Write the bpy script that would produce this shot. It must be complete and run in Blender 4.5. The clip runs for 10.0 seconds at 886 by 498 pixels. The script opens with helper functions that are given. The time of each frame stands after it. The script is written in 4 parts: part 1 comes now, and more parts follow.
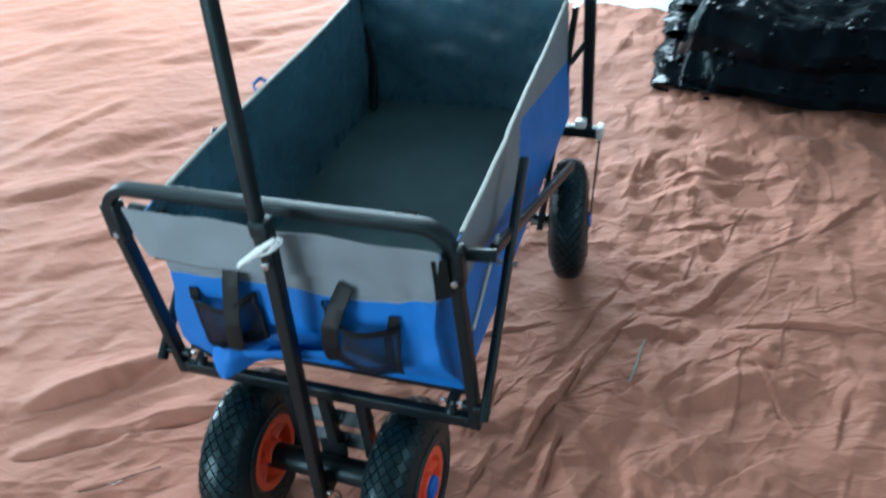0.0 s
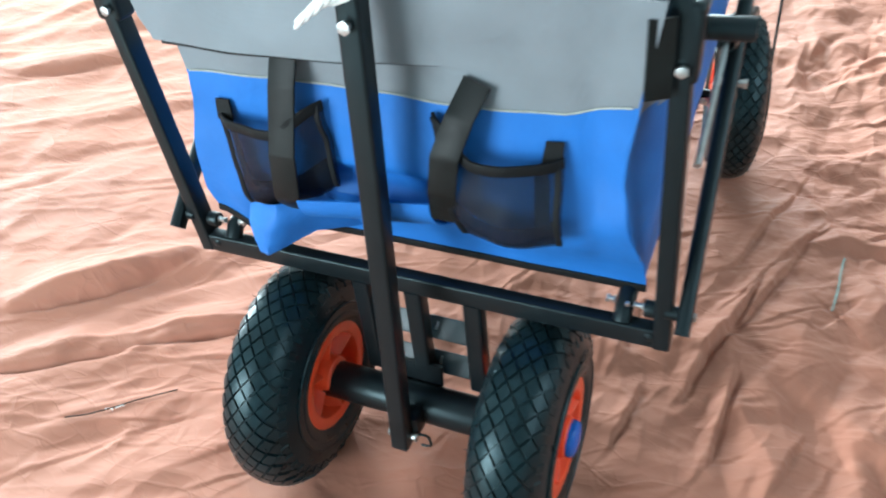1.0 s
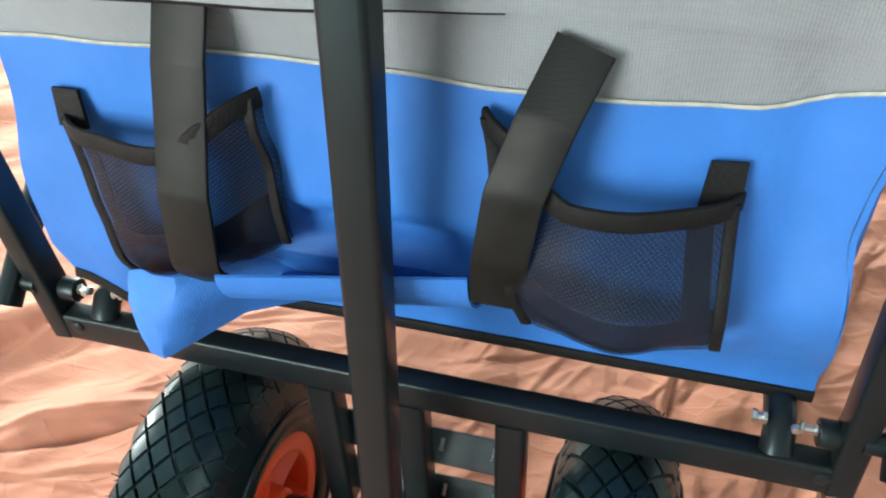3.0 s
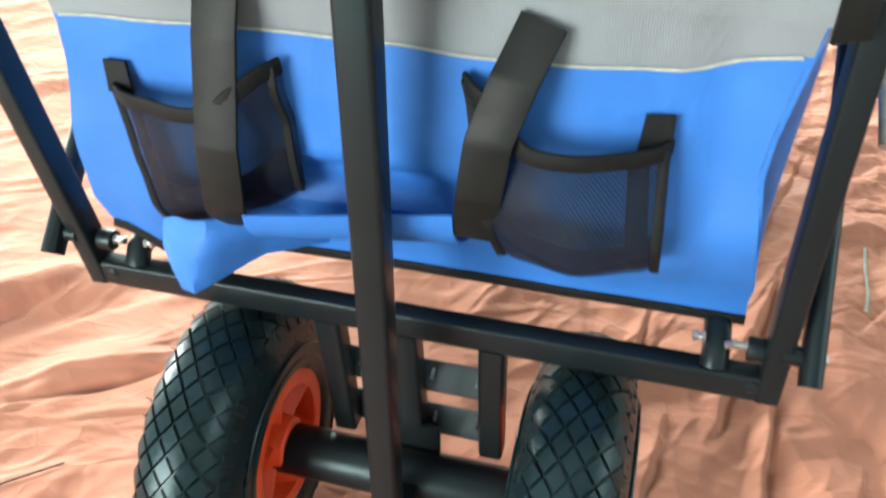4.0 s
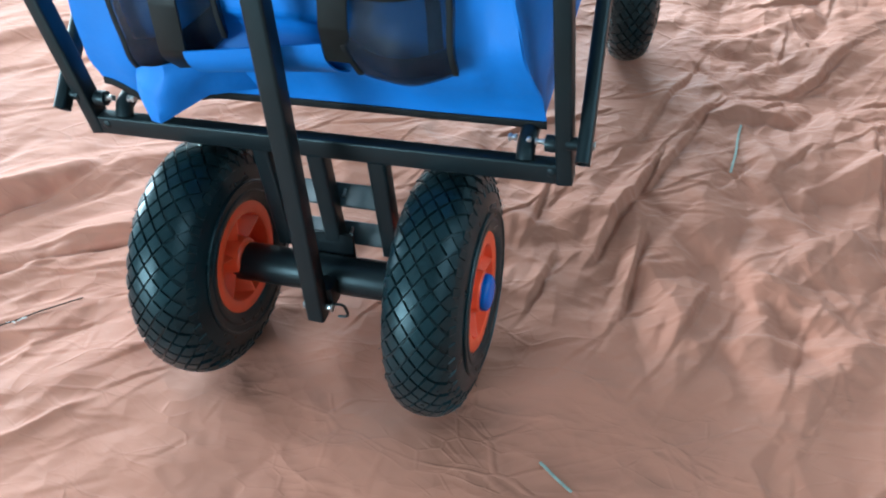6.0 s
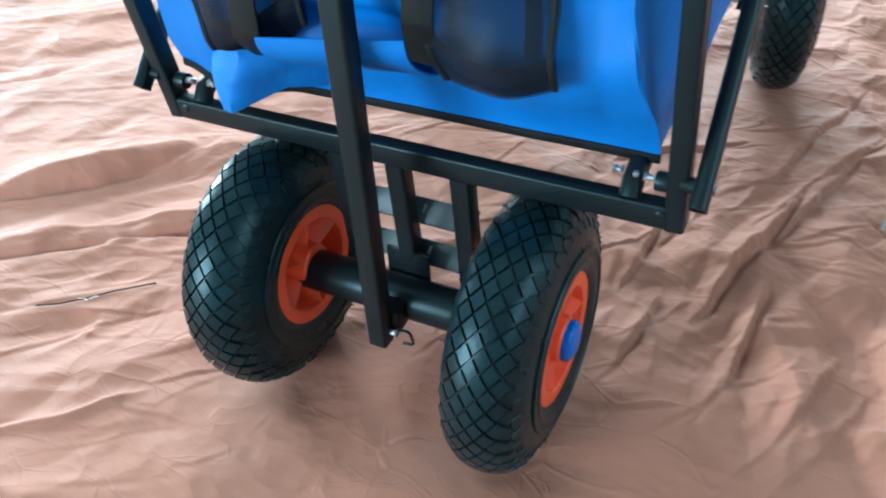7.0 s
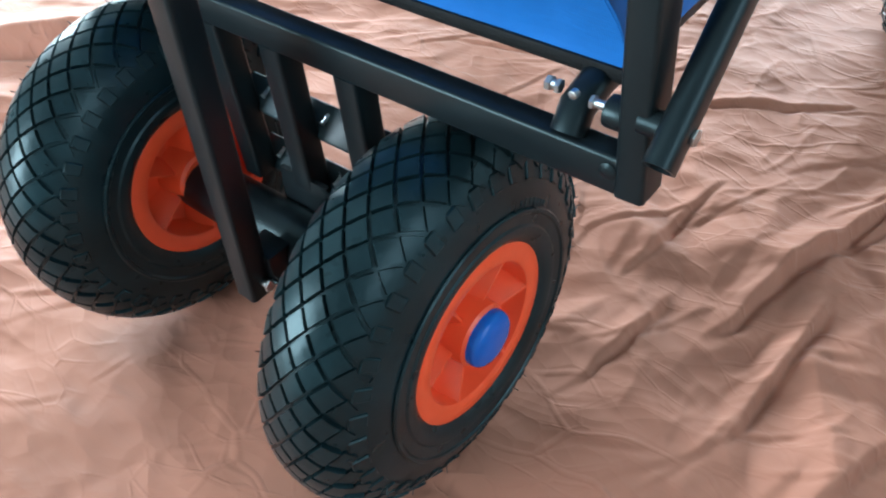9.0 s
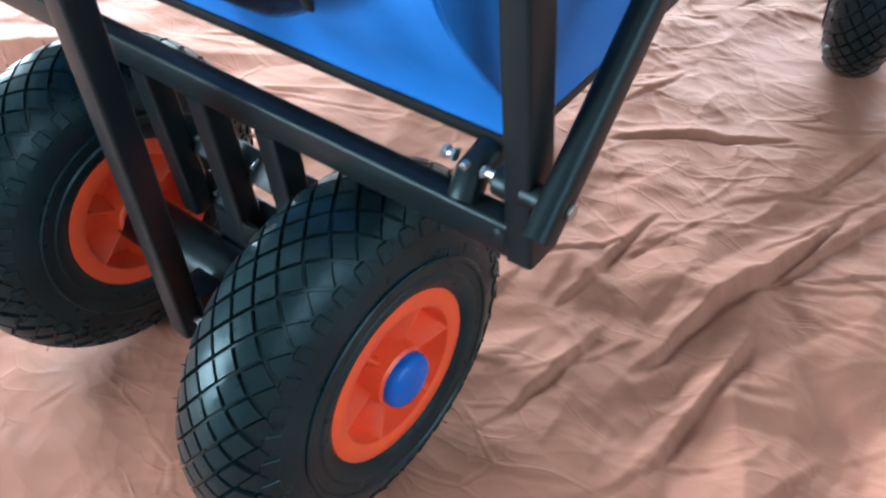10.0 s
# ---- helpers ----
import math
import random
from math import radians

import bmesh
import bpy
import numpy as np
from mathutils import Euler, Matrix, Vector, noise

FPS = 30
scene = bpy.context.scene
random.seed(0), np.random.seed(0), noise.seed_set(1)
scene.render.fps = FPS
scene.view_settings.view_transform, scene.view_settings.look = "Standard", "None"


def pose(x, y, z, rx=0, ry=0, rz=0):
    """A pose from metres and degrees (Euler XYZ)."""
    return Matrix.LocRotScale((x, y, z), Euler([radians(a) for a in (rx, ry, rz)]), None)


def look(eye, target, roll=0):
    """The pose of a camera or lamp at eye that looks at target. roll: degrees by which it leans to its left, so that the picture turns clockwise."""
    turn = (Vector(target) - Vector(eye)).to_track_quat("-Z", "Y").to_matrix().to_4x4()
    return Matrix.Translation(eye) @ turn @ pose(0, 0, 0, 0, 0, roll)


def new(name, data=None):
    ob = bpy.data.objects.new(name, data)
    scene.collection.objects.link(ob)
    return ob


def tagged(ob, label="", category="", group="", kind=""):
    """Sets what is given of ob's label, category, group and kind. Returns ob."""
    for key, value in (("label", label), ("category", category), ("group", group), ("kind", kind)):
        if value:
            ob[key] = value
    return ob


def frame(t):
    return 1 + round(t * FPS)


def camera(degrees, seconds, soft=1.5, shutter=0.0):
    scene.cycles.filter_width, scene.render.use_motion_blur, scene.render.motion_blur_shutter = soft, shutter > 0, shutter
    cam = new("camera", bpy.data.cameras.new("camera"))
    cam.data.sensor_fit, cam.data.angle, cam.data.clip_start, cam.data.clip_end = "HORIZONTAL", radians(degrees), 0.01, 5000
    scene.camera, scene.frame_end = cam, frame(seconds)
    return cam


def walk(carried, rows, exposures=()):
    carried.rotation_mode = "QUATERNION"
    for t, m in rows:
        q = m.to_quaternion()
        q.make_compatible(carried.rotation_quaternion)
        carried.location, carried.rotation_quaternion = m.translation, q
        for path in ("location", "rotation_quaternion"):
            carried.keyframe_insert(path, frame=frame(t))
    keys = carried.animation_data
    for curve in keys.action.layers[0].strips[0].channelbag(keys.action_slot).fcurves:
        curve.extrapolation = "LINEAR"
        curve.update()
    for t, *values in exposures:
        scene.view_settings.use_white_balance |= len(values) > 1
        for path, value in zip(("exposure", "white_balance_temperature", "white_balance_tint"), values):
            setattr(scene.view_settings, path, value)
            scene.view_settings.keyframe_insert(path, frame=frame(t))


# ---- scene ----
cam = camera(57.9, 10.0, 2.1, 0.35)
PATH = [
    (0, (0.479, -0.679, 1.123), (-0.106, 0.805, -0.082), -5.8),
    (0.5, (0.401, -0.585, 0.918), (-0.271, 0.814, -0.343), -5.7),
    (1, (0.277, -0.491, 0.775), (-0.403, 0.9, -0.49), -5.9),
    (1.5, (0.165, -0.411, 0.717), (-0.421, 1.01, -0.562), -3.7),
    (2, (0.102, -0.344, 0.672), (-0.394, 1.124, -0.591), -2.1),
    (2.5, (0.109, -0.295, 0.64), (-0.356, 1.181, -0.627), -1.8),
    (2.7, (0.11, -0.278, 0.63), (-0.356, 1.195, -0.639), -2.2),
    (3.8, (0.122, -0.312, 0.647), (-0.308, 1.144, -0.656), -1.7),
    (4, (0.132, -0.346, 0.661), (-0.299, 1.103, -0.648), -2.1),
    (4.5, (0.15, -0.425, 0.659), (-0.25, 1.005, -0.681), -2.3),
    (5, (0.178, -0.471, 0.655), (-0.203, 0.919, -0.732), -2.6),
    (5.5, (0.249, -0.522, 0.679), (-0.147, 0.882, -0.69), -3.3),
    (5.7, (0.281, -0.545, 0.703), (-0.141, 0.853, -0.664), -4.3),
    (6.8, (0.319, -0.48, 0.671), (-0.374, 0.825, -0.676), -6.2),
    (7, (0.304, -0.453, 0.655), (-0.449, 0.831, -0.681), -6.2),
    (7.5, (0.304, -0.366, 0.596), (-0.653, 0.745, -0.764), -6.8),
    (8, (0.322, -0.309, 0.569), (-0.65, 0.77, -0.806), -6.4),
    (8.5, (0.341, -0.281, 0.54), (-0.614, 0.774, -0.865), -5.5),
    (9, (0.343, -0.247, 0.503), (-0.602, 0.802, -0.914), -5.2),
    (9.5, (0.341, -0.225, 0.487), (-0.595, 0.819, -0.938), -4.8),
    (10, (0.371, -0.215, 0.534), (-0.544, 0.851, -0.889), -3.8),
]
EXPOSURES = [(0, -0.15, 5600, 1), (0.5, 0.18, 5600, -2), (1.0, 0.68, 6200, 4), (1.5, 0.70, 6350, 5), (2.5, 0.78, 7400, 10), (4.0, 1.06, 7400, 9),
             (5.0, 0.55, 5600, -3), (5.5, 0.50, 5600, 0), (7.0, 0.58, 5400, -6), (8.0, 0.70, 5550, -2), (9.5, 0.76, 6000, 4), (10.0, 0.84, 5800, 5)]
walk(cam, [(t, look(eye, target, roll)) for t, eye, target, roll in PATH], EXPOSURES)

# ---- light ----
world = bpy.data.worlds.new("world")
scene.world = world
world.use_nodes = True
wn = world.node_tree
sky = wn.nodes.new("ShaderNodeTexSky")
sky.sky_type = 'NISHITA'
sky.sun_disc = False
sky.sun_elevation, sky.sun_rotation = radians(40), radians(250)
wn.links.new(sky.outputs[0], wn.nodes["Background"].inputs[0])
wn.nodes["Background"].inputs[1].default_value = 0.12

# room: x from XW to XE, y from YS to YN, a window in each wall
XW, XE, YS, YN, HC = -5.0, 2.6, -2.6, 3.6, 2.8
WIN_W = (0.50, 3.10, 0.45, 2.25)     # y0, y1, z0, z1
WIN_N = (-2.50, 0.10, 0.75, 2.05)    # x0, x1, z0, z1
WIN_E = (-1.2, 1.0, 0.9, 2.1)        # y0, y1, z0, z1
WIN_S = (-2.3, -0.7, 0.35, 1.65)     # x0, x1, z0, z1


def window_light(name, m, w, h, watts, colour):
    d = bpy.data.lights.new(name, 'AREA')
    d.shape, d.size, d.size_y, d.energy, d.color = 'RECTANGLE', w, h, watts, colour
    ob = new(name, d)
    ob.matrix_world = m
    return ob


window_light("daylight_west", pose(XW + 0.02, 1.80, 1.35, 0, -90, 0), 1.78, 2.56, 370, (0.84, 0.95, 1.0))
window_light("daylight_north", pose(-1.20, YN - 0.02, 1.40, -90, 0, 0), 2.56, 1.28, 270, (0.84, 0.95, 1.0))
window_light("daylight_east", pose(XE - 0.02, -0.10, 1.50, 0, 90, 0), 1.18, 2.16, 18, (0.84, 0.95, 1.0))
window_light("daylight_south", pose(-1.50, YS + 0.02, 1.00, 90, 0, 0), 1.56, 1.28, 96, (0.86, 0.95, 1.0))

# ---- materials ----


def mat(name, colour, rough=0.5, metal=0.0, vary=0.12, scale=30.0, bump=0.0, bscale=200.0, spec=0.5, detail=4.0, dist=0.002, uneven=0.08):
    m = bpy.data.materials.new(name)
    m.use_nodes = True
    t = m.node_tree
    b = t.nodes["Principled BSDF"]
    co = t.nodes.new("ShaderNodeTexCoord")
    n = t.nodes.new("ShaderNodeTexNoise")
    n.inputs["Scale"].default_value, n.inputs["Detail"].default_value = scale, detail
    t.links.new(co.outputs["Object"], n.inputs["Vector"])
    r = t.nodes.new("ShaderNodeValToRGB")
    lo = [c * (1 - vary) for c in colour] + [1]
    hi = [min(1, c * (1 + vary)) for c in colour] + [1]
    r.color_ramp.elements[0].color, r.color_ramp.elements[1].color = lo, hi
    r.color_ramp.elements[0].position, r.color_ramp.elements[1].position = 0.3, 0.7
    t.links.new(n.outputs["Fac"], r.inputs["Fac"])
    t.links.new(r.outputs["Color"], b.inputs["Base Color"])
    rr = t.nodes.new("ShaderNodeMapRange")
    rr.inputs["To Min"].default_value, rr.inputs["To Max"].default_value = max(0.02, rough - uneven), min(1, rough + uneven)
    n2 = t.nodes.new("ShaderNodeTexNoise")
    n2.inputs["Scale"].default_value = scale * 3.1
    t.links.new(co.outputs["Object"], n2.inputs["Vector"])
    t.links.new(n2.outputs["Fac"], rr.inputs["Value"])
    t.links.new(rr.outputs["Result"], b.inputs["Roughness"])
    b.inputs["Metallic"].default_value = metal
    b.inputs["Specular IOR Level"].default_value = spec
    if bump:
        n3 = t.nodes.new("ShaderNodeTexNoise")
        n3.inputs["Scale"].default_value, n3.inputs["Detail"].default_value = bscale, 3
        t.links.new(co.outputs["Object"], n3.inputs["Vector"])
        bp = t.nodes.new("ShaderNodeBump")
        bp.inputs["Strength"].default_value, bp.inputs["Distance"].default_value = bump, dist
        t.links.new(n3.outputs["Fac"], bp.inputs["Height"])
        t.links.new(bp.outputs["Normal"], b.inputs["Normal"])
    return m


def weave(m, pitch, strength, dist=0.0005):
    """A woven relief of crossing yarns at that pitch, in metres."""
    t = m.node_tree
    b = t.nodes["Principled BSDF"]
    co = t.nodes.new("ShaderNodeTexCoord")
    waves = []
    for axis in ('X', 'Z', 'Y'):
        w = t.nodes.new("ShaderNodeTexWave")
        w.bands_direction = axis
        w.inputs["Scale"].default_value = 0.314 / pitch
        t.links.new(co.outputs["Object"], w.inputs["Vector"])
        waves.append(w)
    a = t.nodes.new("ShaderNodeMath")
    a.operation = 'ADD'
    t.links.new(waves[0].outputs["Fac"], a.inputs[0])
    t.links.new(waves[1].outputs["Fac"], a.inputs[1])
    c = t.nodes.new("ShaderNodeMath")
    c.operation = 'ADD'
    t.links.new(a.outputs[0], c.inputs[0])
    t.links.new(waves[2].outputs["Fac"], c.inputs[1])
    bp = t.nodes.new("ShaderNodeBump")
    bp.inputs["Strength"].default_value, bp.inputs["Distance"].default_value = strength, dist
    t.links.new(c.outputs[0], bp.inputs["Height"])
    for link in list(t.links):
        if link.to_node == b and link.to_socket.name == "Normal":
            t.links.new(link.from_socket, bp.inputs["Normal"])
    t.links.new(bp.outputs["Normal"], b.inputs["Normal"])
    return m


M_STEEL = mat("black_powder_coat", (0.0075, 0.0102, 0.0118), 0.33, vary=0.15, scale=20, spec=0.28, bump=0.04, bscale=900, dist=0.0002, uneven=0.03)
# the rungs' black steel, lightened blue-grey for the sky reflected in it
M_SKYLIT_STEEL = mat("dull_steel_plate", (0.030, 0.048, 0.056), 0.45, vary=0.15, scale=30, spec=0.5)
M_BOLT = mat("zinc_bolt", (0.50, 0.52, 0.52), 0.36, metal=1.0, vary=0.15, scale=150)
M_BLUE = weave(mat("blue_polyester", (0.020, 0.142, 0.46), 0.58, spec=0.3, vary=0.10, scale=14, bump=0.35, bscale=60, dist=0.003), 0.0012, 0.12)
M_GREY = weave(mat("grey_polyester", (0.172, 0.192, 0.212), 0.6, vary=0.10, scale=14, bump=0.3, bscale=60, dist=0.003), 0.0013, 0.28)
M_LINER = mat("dark_liner", (0.042, 0.094, 0.126), 0.28, vary=0.25, scale=9, bump=0.4, bscale=30, dist=0.004)
M_WEB = weave(mat("black_webbing", (0.0064, 0.0080, 0.0078), 0.5, vary=0.4, scale=30, spec=0.18), 0.0014, 0.05, 0.0003)
M_BIND = mat("black_binding", (0.0042, 0.0050, 0.0054), 0.65, spec=0.2, vary=0.2, scale=80, bump=0.3, bscale=700)
M_SEAM = mat("pale_piping", (0.34, 0.35, 0.31), 0.6, vary=0.15, scale=200)
M_RUBBER = mat("tyre_rubber", (0.0068, 0.0165, 0.0200), 0.30, vary=0.35, scale=25, bump=0.12, bscale=400, dist=0.0006, spec=0.30)
M_ORANGE = mat("orange_plastic", (0.85, 0.090, 0.028), 0.32, vary=0.06, scale=40, bump=0.05, bscale=300, dist=0.0005)
M_CAP = mat("blue_plastic", (0.004, 0.105, 0.48), 0.20, spec=0.4, vary=0.03, scale=20)
M_CORD = mat("white_cord", (0.75, 0.76, 0.74), 0.6, vary=0.1, scale=300, bump=0.6, bscale=900, dist=0.001)
M_WHITE = mat("white_plastic", (0.78, 0.78, 0.76), 0.4, vary=0.05, scale=40)
M_BAG = mat("black_plastic_film", (0.0025, 0.0040, 0.0060), 0.10, vary=0.3, scale=12, bump=0.4, bscale=55, dist=0.002, spec=0.075)


def puckers(m, scale, dist):
    """Small rounded bumps pressed into a sheet."""
    t = m.node_tree
    b = t.nodes["Principled BSDF"]
    co = t.nodes.new("ShaderNodeTexCoord")
    v = t.nodes.new("ShaderNodeTexVoronoi")
    v.inputs["Scale"].default_value = scale
    t.links.new(co.outputs["Object"], v.inputs["Vector"])
    r = t.nodes.new("ShaderNodeMapRange")
    r.interpolation_type = 'SMOOTHSTEP'
    r.inputs["From Max"].default_value = 0.32
    r.inputs["To Min"].default_value, r.inputs["To Max"].default_value = 1.0, 0.0
    t.links.new(v.outputs["Distance"], r.inputs["Value"])
    bp = t.nodes.new("ShaderNodeBump")
    bp.inputs["Strength"].default_value, bp.inputs["Distance"].default_value = 1.0, dist
    t.links.new(r.outputs["Result"], bp.inputs["Height"])
    for link in list(t.links):
        if link.to_node == b and link.to_socket.name == "Normal":
            t.links.new(link.from_socket, bp.inputs["Normal"])
    t.links.new(bp.outputs["Normal"], b.inputs["Normal"])
    return m


for m in (M_RUBBER, M_STEEL, M_BAG):
    m.node_tree.nodes["Principled BSDF"].inputs["Specular Tint"].default_value = (0.70, 0.95, 1.0, 1.0)
puckers(M_BAG, 24.0, 0.010)
M_WALL = mat("pale_wall", (0.27, 0.31, 0.32), 0.8, vary=0.04, scale=6, bump=0.1, bscale=90)
M_FLOOR = mat("pale_floor", (0.55, 0.64, 0.62), 0.5, vary=0.06, scale=5, bump=0.05, bscale=60)
M_TEAL = mat("teal_thread", (0.20, 0.24, 0.21), 0.7, vary=0.2, scale=120)
M_FRAME = mat("window_frame_paint", (0.75, 0.76, 0.75), 0.5, vary=0.05, scale=20)


def mesh_net(name, open_fac, thread_fac):
    """Black nylon net: dark threads with open holes between."""
    m = mat(name, (0.009, 0.014, 0.024), 0.5, vary=0.2, scale=40, spec=0.25)
    t = m.node_tree
    b = t.nodes["Principled BSDF"]
    out = t.nodes["Material Output"]
    tr = t.nodes.new("ShaderNodeBsdfTransparent")
    mix = t.nodes.new("ShaderNodeMixShader")
    co = t.nodes.new("ShaderNodeTexCoord")
    mp = t.nodes.new("ShaderNodeMapping")
    mp.inputs["Rotation"].default_value = (0, radians(38), 0)
    t.links.new(co.outputs["Object"], mp.inputs["Vector"])
    fac = None
    for axis in ('X', 'Z'):
        w = t.nodes.new("ShaderNodeTexWave")
        w.bands_direction = axis
        w.inputs["Scale"].default_value = 0.314 / 0.0017
        t.links.new(mp.outputs["Vector"], w.inputs["Vector"])
        if fac is None:
            fac = w.outputs["Fac"]
        else:
            mx = t.nodes.new("ShaderNodeMath")
            mx.operation = 'MAXIMUM'
            t.links.new(fac, mx.inputs[0])
            t.links.new(w.outputs["Fac"], mx.inputs[1])
            fac = mx.outputs[0]
    ramp = t.nodes.new("ShaderNodeMapRange")
    ramp.inputs["From Min"].default_value, ramp.inputs["From Max"].default_value = 0.45, 0.75
    ramp.inputs["To Min"].default_value, ramp.inputs["To Max"].default_value = open_fac, thread_fac
    t.links.new(fac, ramp.inputs["Value"])
    t.links.new(ramp.outputs["Result"], mix.inputs["Fac"])
    t.links.new(tr.outputs[0], mix.inputs[1])
    t.links.new(b.outputs[0], mix.inputs[2])
    t.links.new(mix.outputs[0], out.inputs["Surface"])
    return m


M_NET = mesh_net("nylon_net", 0.22, 0.52)
M_LINING = mesh_net("double_nylon_net", 0.45, 0.80)


def tarp_material():
    m = mat("brick_orange_tarp", (0.355, 0.150, 0.099), 0.66, vary=0.12, scale=3.0, spec=0.15)
    t = m.node_tree
    b = t.nodes["Principled BSDF"]
    b.inputs["Sheen Weight"].default_value, b.inputs["Sheen Roughness"].default_value = 0.06, 0.4
    co = t.nodes.new("ShaderNodeTexCoord")
    warp = t.nodes.new("ShaderNodeTexNoise")
    warp.inputs["Scale"].default_value, warp.inputs["Detail"].default_value = 7, 2
    t.links.new(co.outputs["Object"], warp.inputs["Vector"])
    shift = t.nodes.new("ShaderNodeMixRGB")
    shift.blend_type = 'LINEAR_LIGHT'
    shift.inputs["Fac"].default_value = 0.03
    t.links.new(co.outputs["Object"], shift.inputs["Color1"])
    t.links.new(warp.outputs["Color"], shift.inputs["Color2"])
    normal = None
    # pressed crease networks: flat cells between thin raised lines
    for sc, rot, edge, st, di in ((9, 0.9, 0.05, 0.32, 0.0024), (22, 0.2, 0.07, 0.35, 0.0010)):
        mp = t.nodes.new("ShaderNodeMapping")
        mp.inputs["Rotation"].default_value = (0, 0, rot)
        mp.inputs["Scale"].default_value = (1.0, 2.0, 0.3)
        t.links.new(shift.outputs["Color"], mp.inputs["Vector"])
        v = t.nodes.new("ShaderNodeTexVoronoi")
        v.feature = 'DISTANCE_TO_EDGE'
        v.inputs["Scale"].default_value = sc
        t.links.new(mp.outputs["Vector"], v.inputs["Vector"])
        r = t.nodes.new("ShaderNodeMapRange")
        r.interpolation_type = 'SMOOTHERSTEP'
        r.inputs["From Max"].default_value = edge
        r.inputs["To Min"].default_value, r.inputs["To Max"].default_value = 1.0, 0.0
        t.links.new(v.outputs["Distance"], r.inputs["Value"])
        # each line comes and goes
        n = t.nodes.new("ShaderNodeTexNoise")
        n.inputs["Scale"].default_value, n.inputs["Detail"].default_value = sc * 0.8, 1
        t.links.new(co.outputs["Object"], n.inputs["Vector"])
        f = t.nodes.new("ShaderNodeMapRange")
        f.inputs["From Min"].default_value, f.inputs["From Max"].default_value = 0.42, 0.62
        t.links.new(n.outputs["Fac"], f.inputs["Value"])
        mul = t.nodes.new("ShaderNodeMath")
        mul.operation = 'MULTIPLY'
        t.links.new(r.outputs["Result"], mul.inputs[0])
        t.links.new(f.outputs["Result"], mul.inputs[1])
        bp = t.nodes.new("ShaderNodeBump")
        bp.inputs["Strength"].default_value, bp.inputs["Distance"].default_value = st, di
        t.links.new(mul.outputs[0], bp.inputs["Height"])
        if normal is not None:
            t.links.new(normal, bp.inputs["Normal"])
        normal = bp.outputs["Normal"]
    # crumpled cells with sharp borders, finer and finer
    for sc, rot, st, di in ((7, 0.4, 0.60, 0.010), (15, 1.2, 0.70, 0.0055), (34, 2.1, 0.60, 0.0024)):
        mp = t.nodes.new("ShaderNodeMapping")
        mp.inputs["Rotation"].default_value = (0, 0, rot)
        mp.inputs["Scale"].default_value = (1.0, 1.7, 0.2)
        t.links.new(shift.outputs["Color"], mp.inputs["Vector"])
        v = t.nodes.new("ShaderNodeTexVoronoi")
        v.inputs["Scale"].default_value = sc
        t.links.new(mp.outputs["Vector"], v.inputs["Vector"])
        bp = t.nodes.new("ShaderNodeBump")
        bp.inputs["Strength"].default_value, bp.inputs["Distance"].default_value = st, di
        t.links.new(v.outputs["Distance"], bp.inputs["Height"])
        t.links.new(normal, bp.inputs["Normal"])
        normal = bp.outputs["Normal"]
    t.links.new(normal, b.inputs["Normal"])
    return m


M_TARP = tarp_material()

# ---- mesh helpers ----


def thing(name, label, category, group="", kind="", at=(0, 0, 0)):
    ob = new(name)
    ob.location = at
    ob.empty_display_size = 0.05
    return tagged(ob, label, category, group, kind)


def part(name, bm, material, parent=None, label="", smooth=40):
    bmesh.ops.recalc_face_normals(bm, faces=bm.faces)
    me = bpy.data.meshes.new(name)
    bm.to_mesh(me)
    bm.free()
    for mm in (material if isinstance(material, (list, tuple)) else [material]):
        me.materials.append(mm)
    if smooth:
        me.shade_smooth()
        me.set_sharp_from_angle(angle=radians(smooth))
    ob = new(name, me)
    if parent:
        ob.parent = parent
    if label:
        ob["label"] = label
    return ob


def box(size, m=None, bevel=0.0, seg=2, bm=None):
    own = bmesh.new()
    bmesh.ops.create_cube(own, size=1.0, matrix=Matrix.Diagonal((*size, 1)))
    if bevel:
        bmesh.ops.bevel(own, geom=own.edges[:], offset=bevel, segments=seg, profile=0.6, affect='EDGES', clamp_overlap=True)
    if m is not None:
        own.transform(m)
    return merge(bm, own)


def merge(bm, own):
    if bm is None:
        return own
    me = bpy.data.meshes.new("tmp")
    own.to_mesh(me)
    own.free()
    bm.from_mesh(me)
    bpy.data.meshes.remove(me)
    return bm


def rod(a, b, r, r2=None, seg=16, bevel=0.0, bm=None):
    a, b = Vector(a), Vector(b)
    own = bmesh.new()
    bmesh.ops.create_cone(own, cap_ends=True, segments=seg, radius1=r, radius2=r if r2 is None else r2, depth=(b - a).length)
    if bevel:
        rims = [e for e in own.edges if abs(e.verts[0].co.z - e.verts[1].co.z) < 1e-6]
        bmesh.ops.bevel(own, geom=rims, offset=bevel, segments=2, profile=0.6, affect='EDGES', clamp_overlap=True)
    own.transform(Matrix.Translation((a + b) / 2) @ (b - a).to_track_quat('Z', 'Y').to_matrix().to_4x4())
    return merge(bm, own)


def bar(a, b, w, d, side, bevel=0.002, bm=None):
    """A straight bar of section w (along side) by d from a to b."""
    a, b = Vector(a), Vector(b)
    z = (b - a).normalized()
    x = Vector(side)
    x = (x - z * x.dot(z)).normalized()
    y = z.cross(x)
    rot = Matrix((x, y, z)).transposed().to_4x4()
    return box((w, d, (b - a).length), Matrix.Translation((a + b) / 2) @ rot, bevel, 2, bm)


